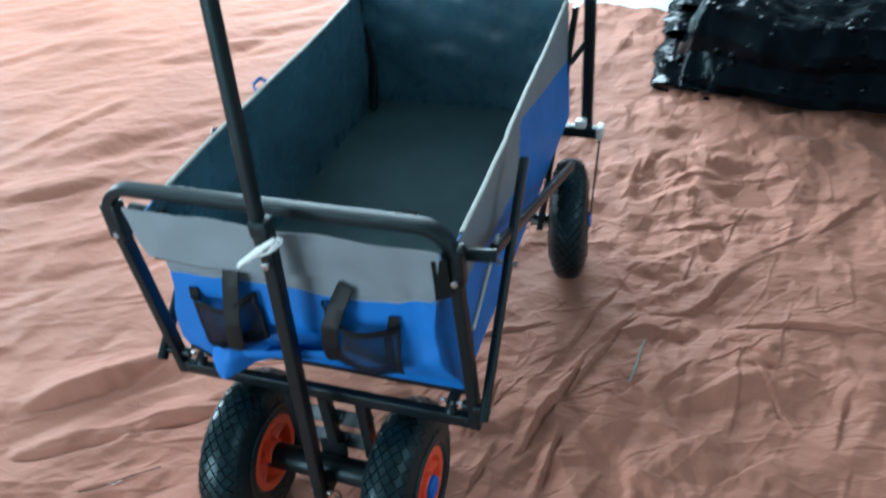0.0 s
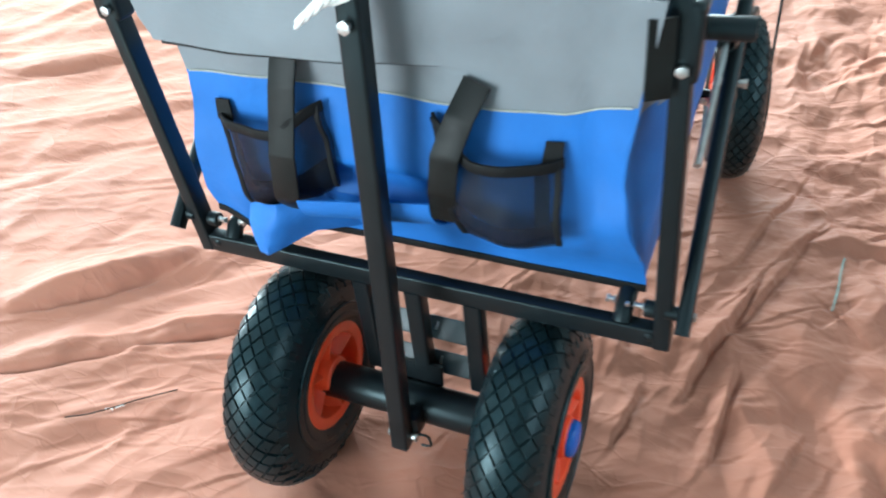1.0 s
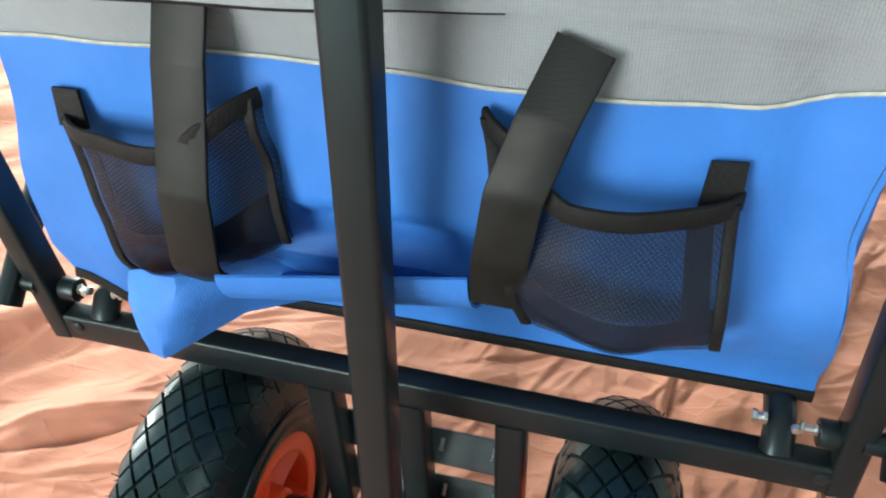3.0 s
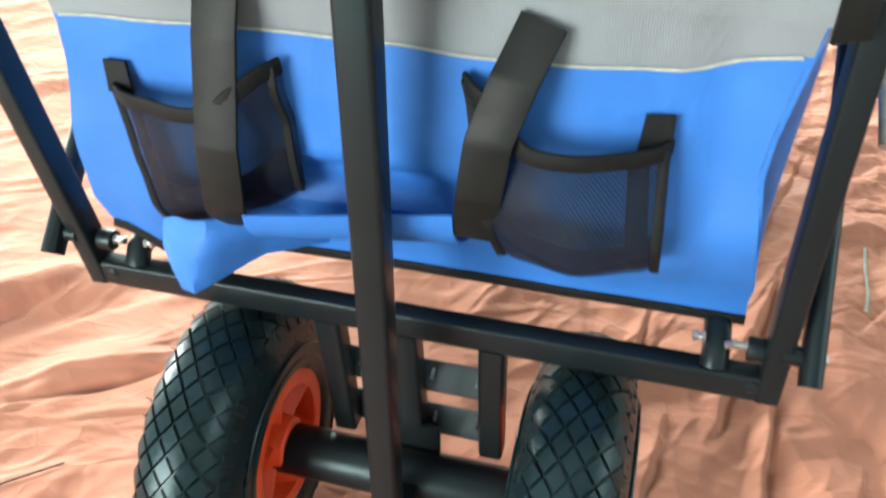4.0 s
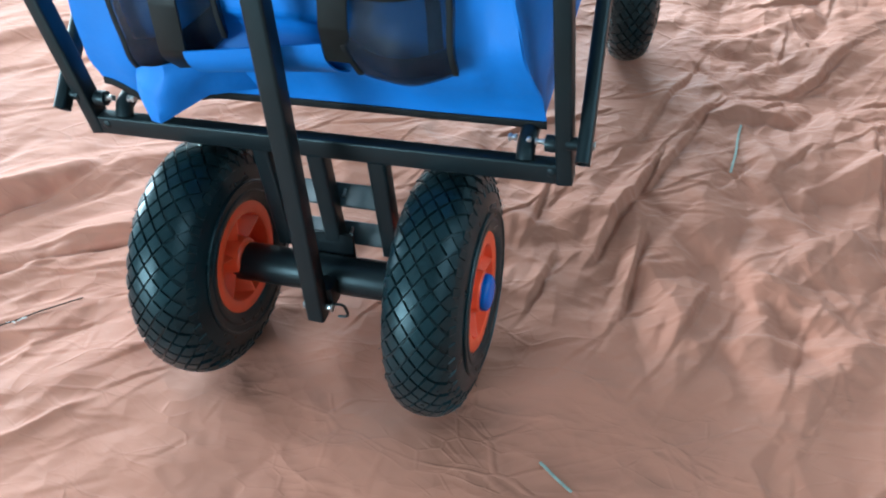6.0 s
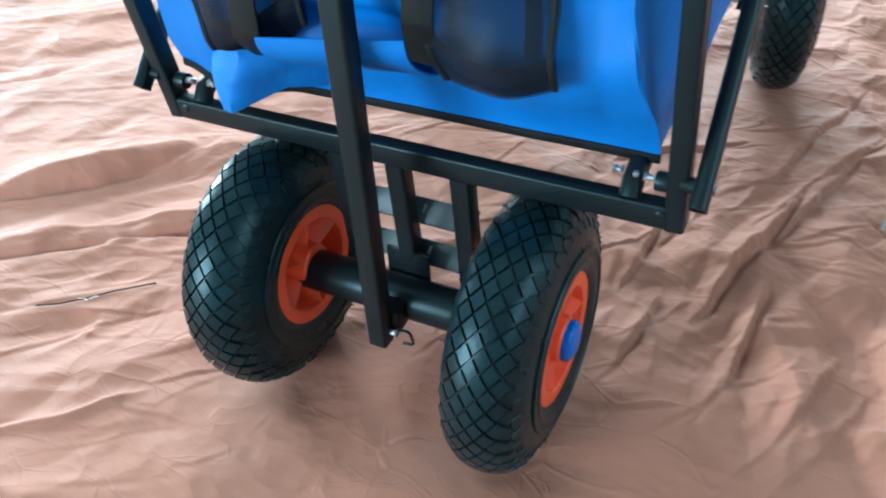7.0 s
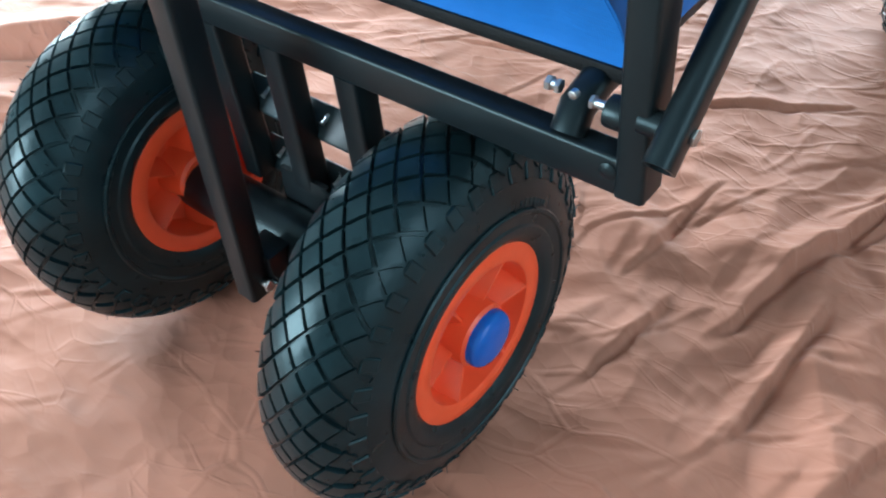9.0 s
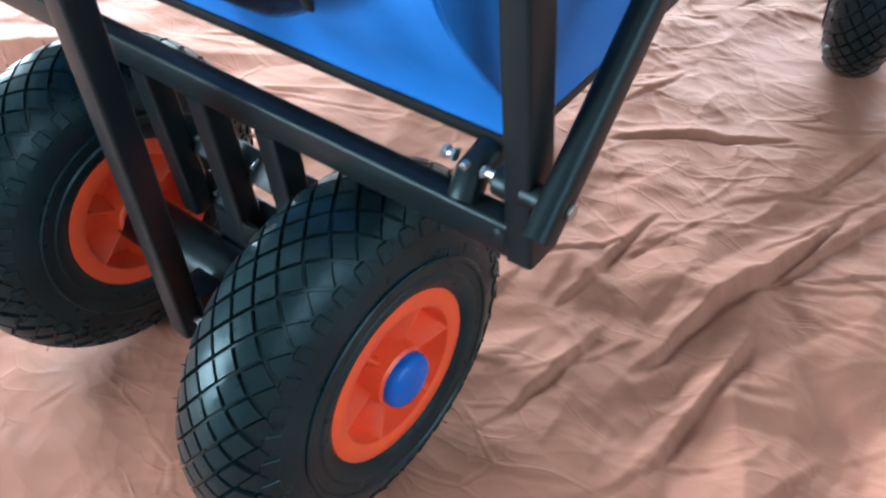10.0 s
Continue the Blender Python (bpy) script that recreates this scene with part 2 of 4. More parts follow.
def fillet(points, r, n=6):
    """Round the corners of a polyline."""
    pts = [Vector(p) for p in points]
    out = [pts[0]]
    for i in range(1, len(pts) - 1):
        p, q, s = pts[i - 1], pts[i], pts[i + 1]
        u, v = (p - q).normalized(), (s - q).normalized()
        half = u.angle(v) / 2
        cut = min(r / math.tan(half), (p - q).length * 0.49, (s - q).length * 0.49)
        rr = cut * math.tan(half)
        centre = q + (u + v).normalized() * (rr / math.sin(half))
        e0, e1 = q + u * cut - centre, q + v * cut - centre
        for k in range(n + 1):
            ang = e0.angle(e1)
            f = k / n
            d = e0 if ang < 1e-5 else (e0 * math.sin((1 - f) * ang) + e1 * math.sin(f * ang)) / math.sin(ang)
            out.append(centre + d)
    out.append(pts[-1])
    return out


def squircle(w, h, r, n=4):
    """Section of a tube with rounded corners."""
    out = []
    for cx, cy, a0 in ((1, 1, 0), (-1, 1, 90), (-1, -1, 180), (1, -1, 270)):
        for k in range(n + 1):
            a = radians(a0 + 90 * k / n)
            out.append((cx * (w / 2 - r) + r * math.cos(a), cy * (h / 2 - r) + r * math.sin(a)))
    return out


def sweep(points, section, side, closed=False, cap=True, bm=None):
    """Sweep a section (u along side, v across) along points."""
    own = bmesh.new()
    pts = [Vector(p) for p in points]
    rings = []
    for i, p in enumerate(pts):
        a = pts[i - 1] if i > 0 else (pts[-1] if closed else p)
        c = pts[i + 1] if i + 1 < len(pts) else (pts[0] if closed else p)
        t = (c - a).normalized()
        x = Vector(side)
        x = (x - t * x.dot(t)).normalized()
        y = t.cross(x)
        rings.append([own.verts.new(p + x * u + y * v) for u, v in section])
    n = len(section)
    for i in range(len(rings) - (0 if closed else 1)):
        r0, r1 = rings[i], rings[(i + 1) % len(rings)]
        for k in range(n):
            own.faces.new((r0[k], r0[(k + 1) % n], r1[(k + 1) % n], r1[k]))
    if cap and not closed:
        own.faces.new(rings[0][::-1])
        own.faces.new(rings[-1])
    return merge(bm, own)


def lathe(profile, axis_m, seg=64, bm=None, closed=False):
    """Turn (r, h) points round the local z axis."""
    own = bmesh.new()
    rings = []
    for k in range(seg):
        a = 2 * math.pi * k / seg
        rings.append([own.verts.new((r * math.cos(a), r * math.sin(a), h)) for r, h in profile])
    n = len(profile)
    for k in range(seg):
        r0, r1 = rings[k], rings[(k + 1) % seg]
        for i in range(n if closed else n - 1):
            j = (i + 1) % n
            own.faces.new((r0[i], r1[i], r1[j], r0[j]))
    bmesh.ops.remove_doubles(own, verts=own.verts[:], dist=1e-6)
    own.transform(axis_m)
    return merge(bm, own)


def sheet(fn, nu, nv, thick=0.0015, bm=None, mats=None):
    """A cloth: fn(u, v) gives the place for u, v in 0..1. Given a thickness, it is a closed skin."""
    own = bmesh.new()
    g = [[Vector(fn(i / nu, j / nv)) for j in range(nv + 1)] for i in range(nu + 1)]

    def nrm(i, j):
        du = g[min(i + 1, nu)][j] - g[max(i - 1, 0)][j]
        dv = g[i][min(j + 1, nv)] - g[i][max(j - 1, 0)]
        c = du.cross(dv)
        return c.normalized() if c.length > 1e-12 else Vector((0, -1, 0))
    top = [[own.verts.new(g[i][j] + nrm(i, j) * thick / 2) for j in range(nv + 1)] for i in range(nu + 1)]
    low = [[own.verts.new(g[i][j] - nrm(i, j) * thick / 2) for j in range(nv + 1)] for i in range(nu + 1)]
    for i in range(nu):
        for j in range(nv):
            f = own.faces.new((top[i][j], top[i + 1][j], top[i + 1][j + 1], top[i][j + 1]))
            f2 = own.faces.new((low[i][j + 1], low[i + 1][j + 1], low[i + 1][j], low[i][j]))
            if mats:
                f.material_index, f2.material_index = mats((i + 0.5) / nu, (j + 0.5) / nv)
    for i in range(nu):
        own.faces.new((top[i][0], low[i][0], low[i + 1][0], top[i + 1][0]))
        own.faces.new((top[i][nv], top[i + 1][nv], low[i + 1][nv], low[i][nv]))
    for j in range(nv):
        own.faces.new((top[0][j], top[0][j + 1], low[0][j + 1], low[0][j]))
        own.faces.new((top[nu][j], low[nu][j], low[nu][j + 1], top[nu][j + 1]))
    return merge(bm, own)


def smooth01(a, b, x):
    x = min(1, max(0, (x - a) / (b - a)))
    return x * x * (3 - 2 * x)


def curve_at(table, z):
    """Linear look-up in (z, value) pairs sorted by z."""
    if z <= table[0][0]:
        return table[0][1]
    for (z0, v0), (z1, v1) in zip(table, table[1:]):
        if z <= z1:
            return v0 + (v1 - v0) * (z - z0) / (z1 - z0)
    return table[-1][1]


def nz(x, y, z, s):
    return noise.noise(Vector((x, y, z)) * s)


# ---- the room ----


def wall_with_hole(name, length, height, hole, m, thick=0.16):
    """A wall in its local x-z plane with one window opening."""
    x0, x1, z0, z1 = hole
    bm = None
    for cx0, cx1, cz0, cz1 in ((0, x0, 0, height), (x1, length, 0, height), (x0, x1, 0, z0), (x0, x1, z1, height)):
        bm = box((cx1 - cx0, thick, cz1 - cz0), Matrix.Translation(((cx0 + cx1) / 2, 0, (cz0 + cz1) / 2)), bm=bm)
    bm.transform(m)
    return tagged(part(name, bm, M_WALL, smooth=0), "pale plastered room wall with a window opening", "wall", kind="structure")


tagged(part("floor", box((XE - XW, YN - YS, 0.1), Matrix.Translation(((XE + XW) / 2, (YN + YS) / 2, -0.068))), M_FLOOR, smooth=0),
       "pale blue-green smooth floor under the tarp", "floor", kind="structure")
tagged(part("ceiling", box((XE - XW + 0.3, YN - YS + 0.3, 0.1), Matrix.Translation(((XE + XW) / 2, (YN + YS) / 2, HC + 0.05))), M_WALL, smooth=0),
       "plain white ceiling", "ceiling", kind="structure")
wall_with_hole("wall_north", XE - XW, HC, (WIN_N[0] - XW, WIN_N[1] - XW, WIN_N[2], WIN_N[3]), pose(XW, YN + 0.08, 0))
wall_with_hole("wall_west", YN - YS, HC, (WIN_W[0] - YS, WIN_W[1] - YS, WIN_W[2], WIN_W[3]), pose(XW - 0.08, YS, 0, 0, 0, 90))
wall_with_hole("wall_east", YN - YS, HC, (WIN_E[0] - YS, WIN_E[1] - YS, WIN_E[2], WIN_E[3]), pose(XE + 0.08, YS, 0, 0, 0, 90))
wall_with_hole("wall_south", XE - XW, HC, (WIN_S[0] - XW, WIN_S[1] - XW, WIN_S[2], WIN_S[3]), pose(XW, YS - 0.08, 0))
for nm, m, w in (("window_1", pose(XW - 0.08, WIN_W[0], WIN_W[2], 0, 0, 90), WIN_W[1] - WIN_W[0]), ("window_4", pose(WIN_N[0], YN + 0.11, WIN_N[2]), WIN_N[1] - WIN_N[0]), ("window_2", pose(WIN_S[0], YS - 0.08, WIN_S[2]), WIN_S[1] - WIN_S[0]), ("window_3", pose(XE + 0.08, WIN_E[0], WIN_E[2], 0, 0, 90), WIN_E[1] - WIN_E[0])):
    h = {"window_1": WIN_W, "window_2": WIN_S, "window_3": WIN_E, "window_4": WIN_N}[nm]
    h = h[3] - h[2]
    win = thing(nm, "white painted window frame with daylight behind", "window", kind="structure")
    win.matrix_world = m
    for bx in ((w, 0.06, 0.05, w / 2, 0.025), (w, 0.06, 0.05, w / 2, h - 0.025), (0.05, 0.06, h - 0.1, 0.025, h / 2), (0.05, 0.06, h - 0.1, w - 0.025, h / 2)):
        part("window_frame", box(bx[:3], Matrix.Translation((bx[3], -0.03, bx[4])), 0.004), M_FRAME, win)

# ---- the tarp ----
RNG = np.random.default_rng(7)


def perlin(x, y, seed):
    r = np.random.default_rng(seed)
    ang = r.random((256, 256)) * 2 * np.pi
    gx, gy = np.cos(ang), np.sin(ang)
    xi, yi = np.floor(x).astype(int), np.floor(y).astype(int)
    xf, yf = x - xi, y - yi
    u, v = xf * xf * xf * (xf * (xf * 6 - 15) + 10), yf * yf * yf * (yf * (yf * 6 - 15) + 10)

    def dot(ix, iy, dx, dy):
        a, b = ix % 256, iy % 256
        return gx[a, b] * dx + gy[a, b] * dy
    n00, n10 = dot(xi, yi, xf, yf), dot(xi + 1, yi, xf - 1, yf)
    n01, n11 = dot(xi, yi + 1, xf, yf - 1), dot(xi + 1, yi + 1, xf - 1, yf - 1)
    return (n00 * (1 - u) + n10 * u) * (1 - v) + (n01 * (1 - u) + n11 * u) * v


def facets(u, v, seed, jitter=0.36):
    """Creased cloth: flat triangles between scattered knots of random height."""
    r = np.random.default_rng(seed)
    n = 256
    jx, jy, hh = (r.random((n, n)) - 0.5) * 2 * jitter, (r.random((n, n)) - 0.5) * 2 * jitter, r.normal(0, 1, (n, n))
    flip = r.random((n, n)) < 0.5
    ci, cj = np.floor(u).astype(int), np.floor(v).astype(int)
    out, done = np.zeros_like(u), np.zeros(u.shape, bool)
    for di in (0, -1, 1):
        for dj in (0, -1, 1):
            i, j = ci + di, cj + dj
            knot = []
            for a, b in ((0, 0), (1, 0), (1, 1), (0, 1)):
                ia, jb = (i + a) % n, (j + b) % n
                knot.append((i + a + jx[ia, jb], j + b + jy[ia, jb], hh[ia, jb]))
            f = flip[i % n, j % n]
            for tri in (0, 1):
                pick = [tuple(np.where(f, knot[p][c], knot[q][c]) for c in range(3)) for p, q in (((0, 0), (1, 1), (3, 2)) if tri == 0 else ((1, 0), (2, 2), (3, 3)))]
                (x0, y0, h0), (x1, y1, h1), (x2, y2, h2) = pick
                den = (y1 - y2) * (x0 - x2) + (x2 - x1) * (y0 - y2)
                den = np.where(np.abs(den) < 1e-9, 1e-9, den)
                w0 = ((y1 - y2) * (u - x2) + (x2 - x1) * (v - y2)) / den
                w1 = ((y2 - y0) * (u - x2) + (x0 - x2) * (v - y2)) / den
                w2 = 1 - w0 - w1
                hit = (w0 >= -1e-6) & (w1 >= -1e-6) & (w2 >= -1e-6) & ~done
                out = np.where(hit, w0 * h0 + w1 * h1 + w2 * h2, out)
                done |= hit
    return out


# long folds: x0, y0, x1, y1, height in mm, width in mm
FOLDS = [
    (-0.70, 0.03, -0.49, 0.24, 26, 46), (-0.66, -0.065, -0.45, 0.055, 18, 36), (-0.47, 0.045, -0.32, 0.14, 20, 36), (-1.32, 0.65, -1.05, 0.84, 18, 45),
    (-1.49, 0.87, -1.28, 1.30, 16, 40), (0.32, 0.45, 0.41, 0.58, 11, 30), (0.238, 0.165, 0.312, 0.425, 26, 30),
    (0.285, 0.085, 0.298, 0.25, 20, 24), (0.186, 0.060, 0.200, 0.187, 13, 20), (0.070, 0.405, 0.235, 0.510, 14, 26),
    (0.155, 0.175, 0.178, 0.335, 11, 20), (0.44, 0.53, 0.60, 0.77, 22, 44),
    (0.27, 0.42, 0.36, 0.70, 12, 24), (0.588, 0.272, 0.593, 0.515, 11, 20), (0.564, 0.565, 0.852, 0.613, 18, 30),
    (0.41, 0.87, 0.605, 0.93, 13, 26), (0.363, 1.063, 0.692, 1.152, 15, 30), (0.593, 0.52, 0.689, 0.323, 9, 20), (0.75, 0.301, 0.776, 0.449, 14, 28),
    (0.452, 0.37, 0.509, 0.457, 12, 24), (0.735, 0.904, 0.889, 1.118, 18, 34), (0.26, 0.24, 0.396, 0.592, 12, 26), (-0.987, 0.283, -0.869, 0.391, 12, 34),
    (0.163, 0.010, 0.250, 0.050, 9, 30), (0.33, 0.02, 0.40, 0.20, 12, 24),
]


def tarp():
    def axis(lo, hi, a, b, fine, coarse):
        out, x = [], lo
        while x < hi:
            out.append(x)
            d = max(0, a - x, x - b)
            x += fine + (coarse - fine) * min(1, d / 1.2)
        return np.array(out + [hi])
    xs, ys = axis(-3.2, 2.2, -0.30, 0.70, 0.0019, 0.016), axis(-1.1, 2.222, -0.18, 0.80, 0.0019, 0.011)
    X, Y = np.meshgrid(xs, ys, indexing="ij")
    wx = X + 0.035 * perlin(X / 0.22, Y / 0.22, 1) + 0.006 * perlin(X / 0.06, Y / 0.06, 2)
    wy = Y + 0.035 * perlin(X / 0.22 + 9, Y / 0.22, 3) + 0.006 * perlin(X / 0.06, Y / 0.06 + 5, 4)
    gx, gy = X + 0.014 * perlin(X / 0.30, Y / 0.30, 13), Y + 0.014 * perlin(X / 0.30, Y / 0.30, 14)
    fx = X + 0.010 * perlin(X / 0.12, Y / 0.12, 8) + 0.005 * perlin(X / 0.04, Y / 0.04, 15)
    fy = Y + 0.010 * perlin(X / 0.12, Y / 0.12, 9) + 0.005 * perlin(X / 0.04, Y / 0.04, 16)

    def ridged(ang, lu, lv, seed, p=1.0):
        c, s = np.cos(np.radians(ang)), np.sin(np.radians(ang))
        u, v = wx * c + wy * s, -wx * s + wy * c
        return np.clip(1 - 2.2 * np.abs(perlin(u / lu + 31, v / lv + 17, seed)), 0, 1) ** p
    def crumple(ang, lu, lv, seed):
        c, s = np.cos(np.radians(ang)), np.sin(np.radians(ang))
        return facets((gx * c + gy * s) / lu + 40, (-gx * s + gy * c) / lv + 40, seed)
    left = 1 / (1 + np.exp((X + 0.12) / 0.06))
    right = 1 - left
    amp = 0.6 + 1.0 * np.clip(0.5 + 1.2 * perlin(X / 0.3, Y / 0.3, 5), 0, 1)
    h = 0.005 * perlin(X / 0.4, Y / 0.4, 6)
    h += 0.8 * left * amp * (0.0070 * crumple(38, 0.34, 0.080, 10) + 0.0034 * crumple(24, 0.20, 0.050, 11) + 0.0016 * crumple(62, 0.09, 0.030, 12))
    h += 0.75 * right * amp * (0.0052 * crumple(70, 0.26, 0.120, 20) + 0.0044 * crumple(22, 0.17, 0.085, 21) + 0.0050 * crumple(105, 0.085, 0.050, 22)
                        + 0.0030 * crumple(60, 0.052, 0.034, 23) + 0.0008 * crumple(15, 0.024, 0.016, 24))
    # the east side is crumpled hardest
    east = np.clip((X - 0.20) / 0.18, 0, 1) * np.clip((Y + 0.10) / 0.3, 0, 1)
    h += 1.35 * east * amp * (0.0042 * crumple(72, 0.130, 0.062, 25) + 0.0038 * crumple(24, 0.100, 0.046, 26) + 0.0020 * crumple(112, 0.055, 0.026, 27) + 0.0009 * crumple(48, 0.034, 0.017, 28))
    # thin pressed creases that wander, fade and start again
    for ang, lu, lv, p, a, seed in ((64, 0.30, 0.085, 22, 0.0042, 40), (18, 0.26, 0.080, 22, 0.0042, 41), (110, 0.20, 0.075, 22, 0.0034, 42), (80, 0.12, 0.045, 12, 0.0022, 43), (35, 0.12, 0.040, 12, 0.0022, 44)):
        mask = np.clip(perlin(X / 0.14 + seed, Y / 0.14, seed + 20) * 3.0 + 0.25, 0, 1)
        h += 0.6 * right * mask * a * ridged(ang, lu, lv, seed, p)
    for ang, lu, lv, p, a, seed in ((36, 0.60, 0.110, 8, 0.0080, 50), (26, 0.35, 0.060, 8, 0.0036, 51)):
        mask = np.clip(perlin(X / 0.2 + seed, Y / 0.2, seed + 20) * 3.0 + 0.2, 0, 1)
        h += left * mask * a * ridged(ang, lu, lv, seed, p)

    def crease(x0, y0, x1, y1, a, w, steep=0.42, lit=1.5):
        # a lens-shaped fold: gentle on one side, steep on the other
        dx, dy = x1 - x0, y1 - y0
        ln = math.hypot(dx, dy)
        pad = 2 * w + 0.05
        i0, i1 = np.searchsorted(xs, min(x0, x1) - pad), np.searchsorted(xs, max(x0, x1) + pad)
        j0, j1 = np.searchsorted(ys, min(y0, y1) - pad), np.searchsorted(ys, max(y0, y1) + pad)
        if i1 <= i0 or j1 <= j0:
            return
        px, py = fx[i0:i1, j0:j1], fy[i0:i1, j0:j1]
        t = ((px - x0) * dx + (py - y0) * dy) / ln ** 2
        d = ((px - x0) * dy - (py - y0) * dx) / ln
        along = np.clip(4 * t * (1 - t), 0, 1) ** 0.8
        ww = w * (0.35 + 0.65 * along)
        prof = np.where(d > 0, np.clip(1 - d / (ww * steep), 0, 1), np.clip(1 + d / (ww * lit), 0, 1) ** 1.1)
        tuck = np.exp(-((d - ww * steep - 0.0015) / (0.0024 + 0.08 * ww)) ** 2)
        h[i0:i1, j0:j1] += a * along * (prof - 0.6 * tuck)
    for x0, y0, x1, y1, a, w in FOLDS:
        crease(x0, y0, x1, y1, a * (0.55 if x0 > 0 else 0.95) / 1000, w * (0.6 if x0 > 0 else 0.85) / 1000, 0.25 if x0 > 0 else 0.85, 1.6)
    for k in range(400):
        x, y = RNG.uniform(-3.0, 2.1), RNG.uniform(-0.5, 2.3)
        if k > 300:
            x, y = RNG.uniform(-0.7, 1.1), RNG.uniform(-0.4, 1.4)
        if x < -0.13:
            ang, ln = RNG.normal(36, 10), RNG.uniform(0.10, 0.42)
        elif RNG.random() < 0.6:
            ang, ln = RNG.normal(66, 20), RNG.uniform(0.06, 0.26)
        else:
            ang, ln = RNG.normal(16, 22), RNG.uniform(0.06, 0.24)
        c, sn = math.cos(radians(ang)) * ln / 2, math.sin(radians(ang)) * ln / 2
        crease(x - c, y - sn, x + c, y + sn, RNG.uniform(0.0015, 0.0040), RNG.uniform(0.0045, 0.0100), RNG.uniform(0.25, 0.4), 1.3)
    for k in range(480):
        # short sharp creases close to the wagon
        x, y = RNG.uniform(-0.8, 1.2), RNG.uniform(-0.4, 1.5)
        if x < -0.13:
            ang, ln = RNG.normal(34, 14), RNG.uniform(0.05, 0.20)
        else:
            ang, ln = RNG.choice([RNG.normal(70, 22), RNG.normal(15, 25), RNG.normal(115, 20)], p=[0.55, 0.3, 0.15]), RNG.uniform(0.04, 0.17)
        c, sn = math.cos(radians(ang)) * ln / 2, math.sin(radians(ang)) * ln / 2
        crease(x - c, y - sn, x + c, y + sn, RNG.uniform(0.0008, 0.0022), RNG.uniform(0.0035, 0.0065), RNG.uniform(0.5, 0.8), 0.9)
    # trodden flat in front of the front wheels
    flat = np.exp(-((X - 0.08) / 0.31) ** 4 - ((Y + 0.15) / 0.23) ** 4)
    h = h * (1 - 0.72 * flat) + 0.72 * flat * (0.012 + 0.006 * perlin(X / 0.16 + 3, Y / 0.10, 77))
    for ax in (0, 1):
        g = np.pad(h, [(1, 1) if k == ax else (0, 0) for k in (0, 1)], mode="edge")
        h = 0.5 * h + 0.25 * (g[:-2] + g[2:] if ax == 0 else g[:, :-2] + g[:, 2:])
    h -= np.percentile(h, 0.4)
    h = np.maximum(h, 0.0)
    for cx, cy in ((-0.135, -0.012), (0.125, -0.012), (0.226, 0.69), (-0.262, 0.69)):
        r = np.sqrt(((X - cx) / 0.045) ** 2 + ((Y - cy) / 0.04) ** 2)
        k = np.clip((r - 1) / 2.2, 0, 1)
        k = k * k * (3 - 2 * k)
        h = h * k + 0.0085 * (1 - k)
    h = h * 0.9 - 0.005
    h = np.maximum(h, -0.0052)
    nx, ny = X.shape
    co = np.stack([X, Y, h], -1).reshape(-1, 3)
    i, j = np.meshgrid(np.arange(nx - 1), np.arange(ny - 1), indexing="ij")
    a = (i * ny + j).ravel()
    quads = np.stack([a, a + ny, a + ny + 1, a + 1], -1)
    me = bpy.data.meshes.new("tarpaulin")
    me.vertices.add(len(co))
    me.vertices.foreach_set("co", co.ravel())
    me.loops.add(quads.size)
    me.loops.foreach_set("vertex_index", quads.ravel().astype(np.int32))
    me.polygons.add(len(quads))
    me.polygons.foreach_set("loop_start", np.arange(0, quads.size, 4, dtype=np.int32))
    me.update(calc_edges=True)
    me.validate()
    me.shade_smooth()
    me.materials.append(M_TARP)
    ob = new("tarpaulin", me)
    tagged(ob, "brick-orange crumpled cloth tarp spread over the floor", "tarp", kind="structure")

    def height(x, y):
        # highest cloth within a few millimetres
        i, j = np.searchsorted(xs, x), np.searchsorted(ys, y)
        return float(h[i - 2:i + 3, j - 2:j + 3].max())
    return height


tarp_z = tarp()

# ---- the wagon ----
wagon = thing("garden_wagon", "blue and grey folding garden wagon with black steel frame on tarp", "wagon")

TUBE = squircle(0.022, 0.024, 0.004)
ROUND = squircle(0.023, 0.023, 0.0055, 4)
HOOP = squircle(0.0195, 0.0145, 0.0022, 3)
CROSS = squircle(0.0145, 0.0205, 0.0020, 3)

# front frame
hoop = sweep(fillet([(-0.2355, 0.0095, 0.263), (-0.2640, 0.0095, 0.594), (0.2185, 0.0095, 0.594), (0.2315, 0.0095, 0.263)], 0.042, 10), HOOP, (0, 1, 0))
part("front_hoop", hoop, M_STEEL, wagon, "black bent steel tube")
part("front_crossbar", sweep([(-0.2290, 0.0078, 0.2725), (0.2245, 0.0078, 0.2725)], CROSS, (0, 1, 0)), M_STEEL, wagon)
for s in (-1, 1):
    part("weld", lathe([(0.0, -0.001), (0.003, -0.0008), (0.0045, 0.0), (0.003, 0.0008), (0, 0.001)], pose(s * 0.2205, -0.0002, 0.275, 90, 0, 0), 10), M_STEEL, wagon)


def bolt(a, b, r, parent, head=0.006):
    """A zinc bolt from a to b with a hexagonal head and a nut."""
    a, b = Vector(a), Vector(b)
    d = (b - a).normalized()
    bm = rod(a, b, r, seg=10)
    rod(a - d * head, a, r * 1.55, seg=6, bevel=0.0006, bm=bm)
    rod(b, b + d * head * 0.8, r * 1.55, seg=6, bevel=0.0006, bm=bm)
    return part("bolt", bm, M_BOLT, parent, "zinc-plated bolt", smooth=30)


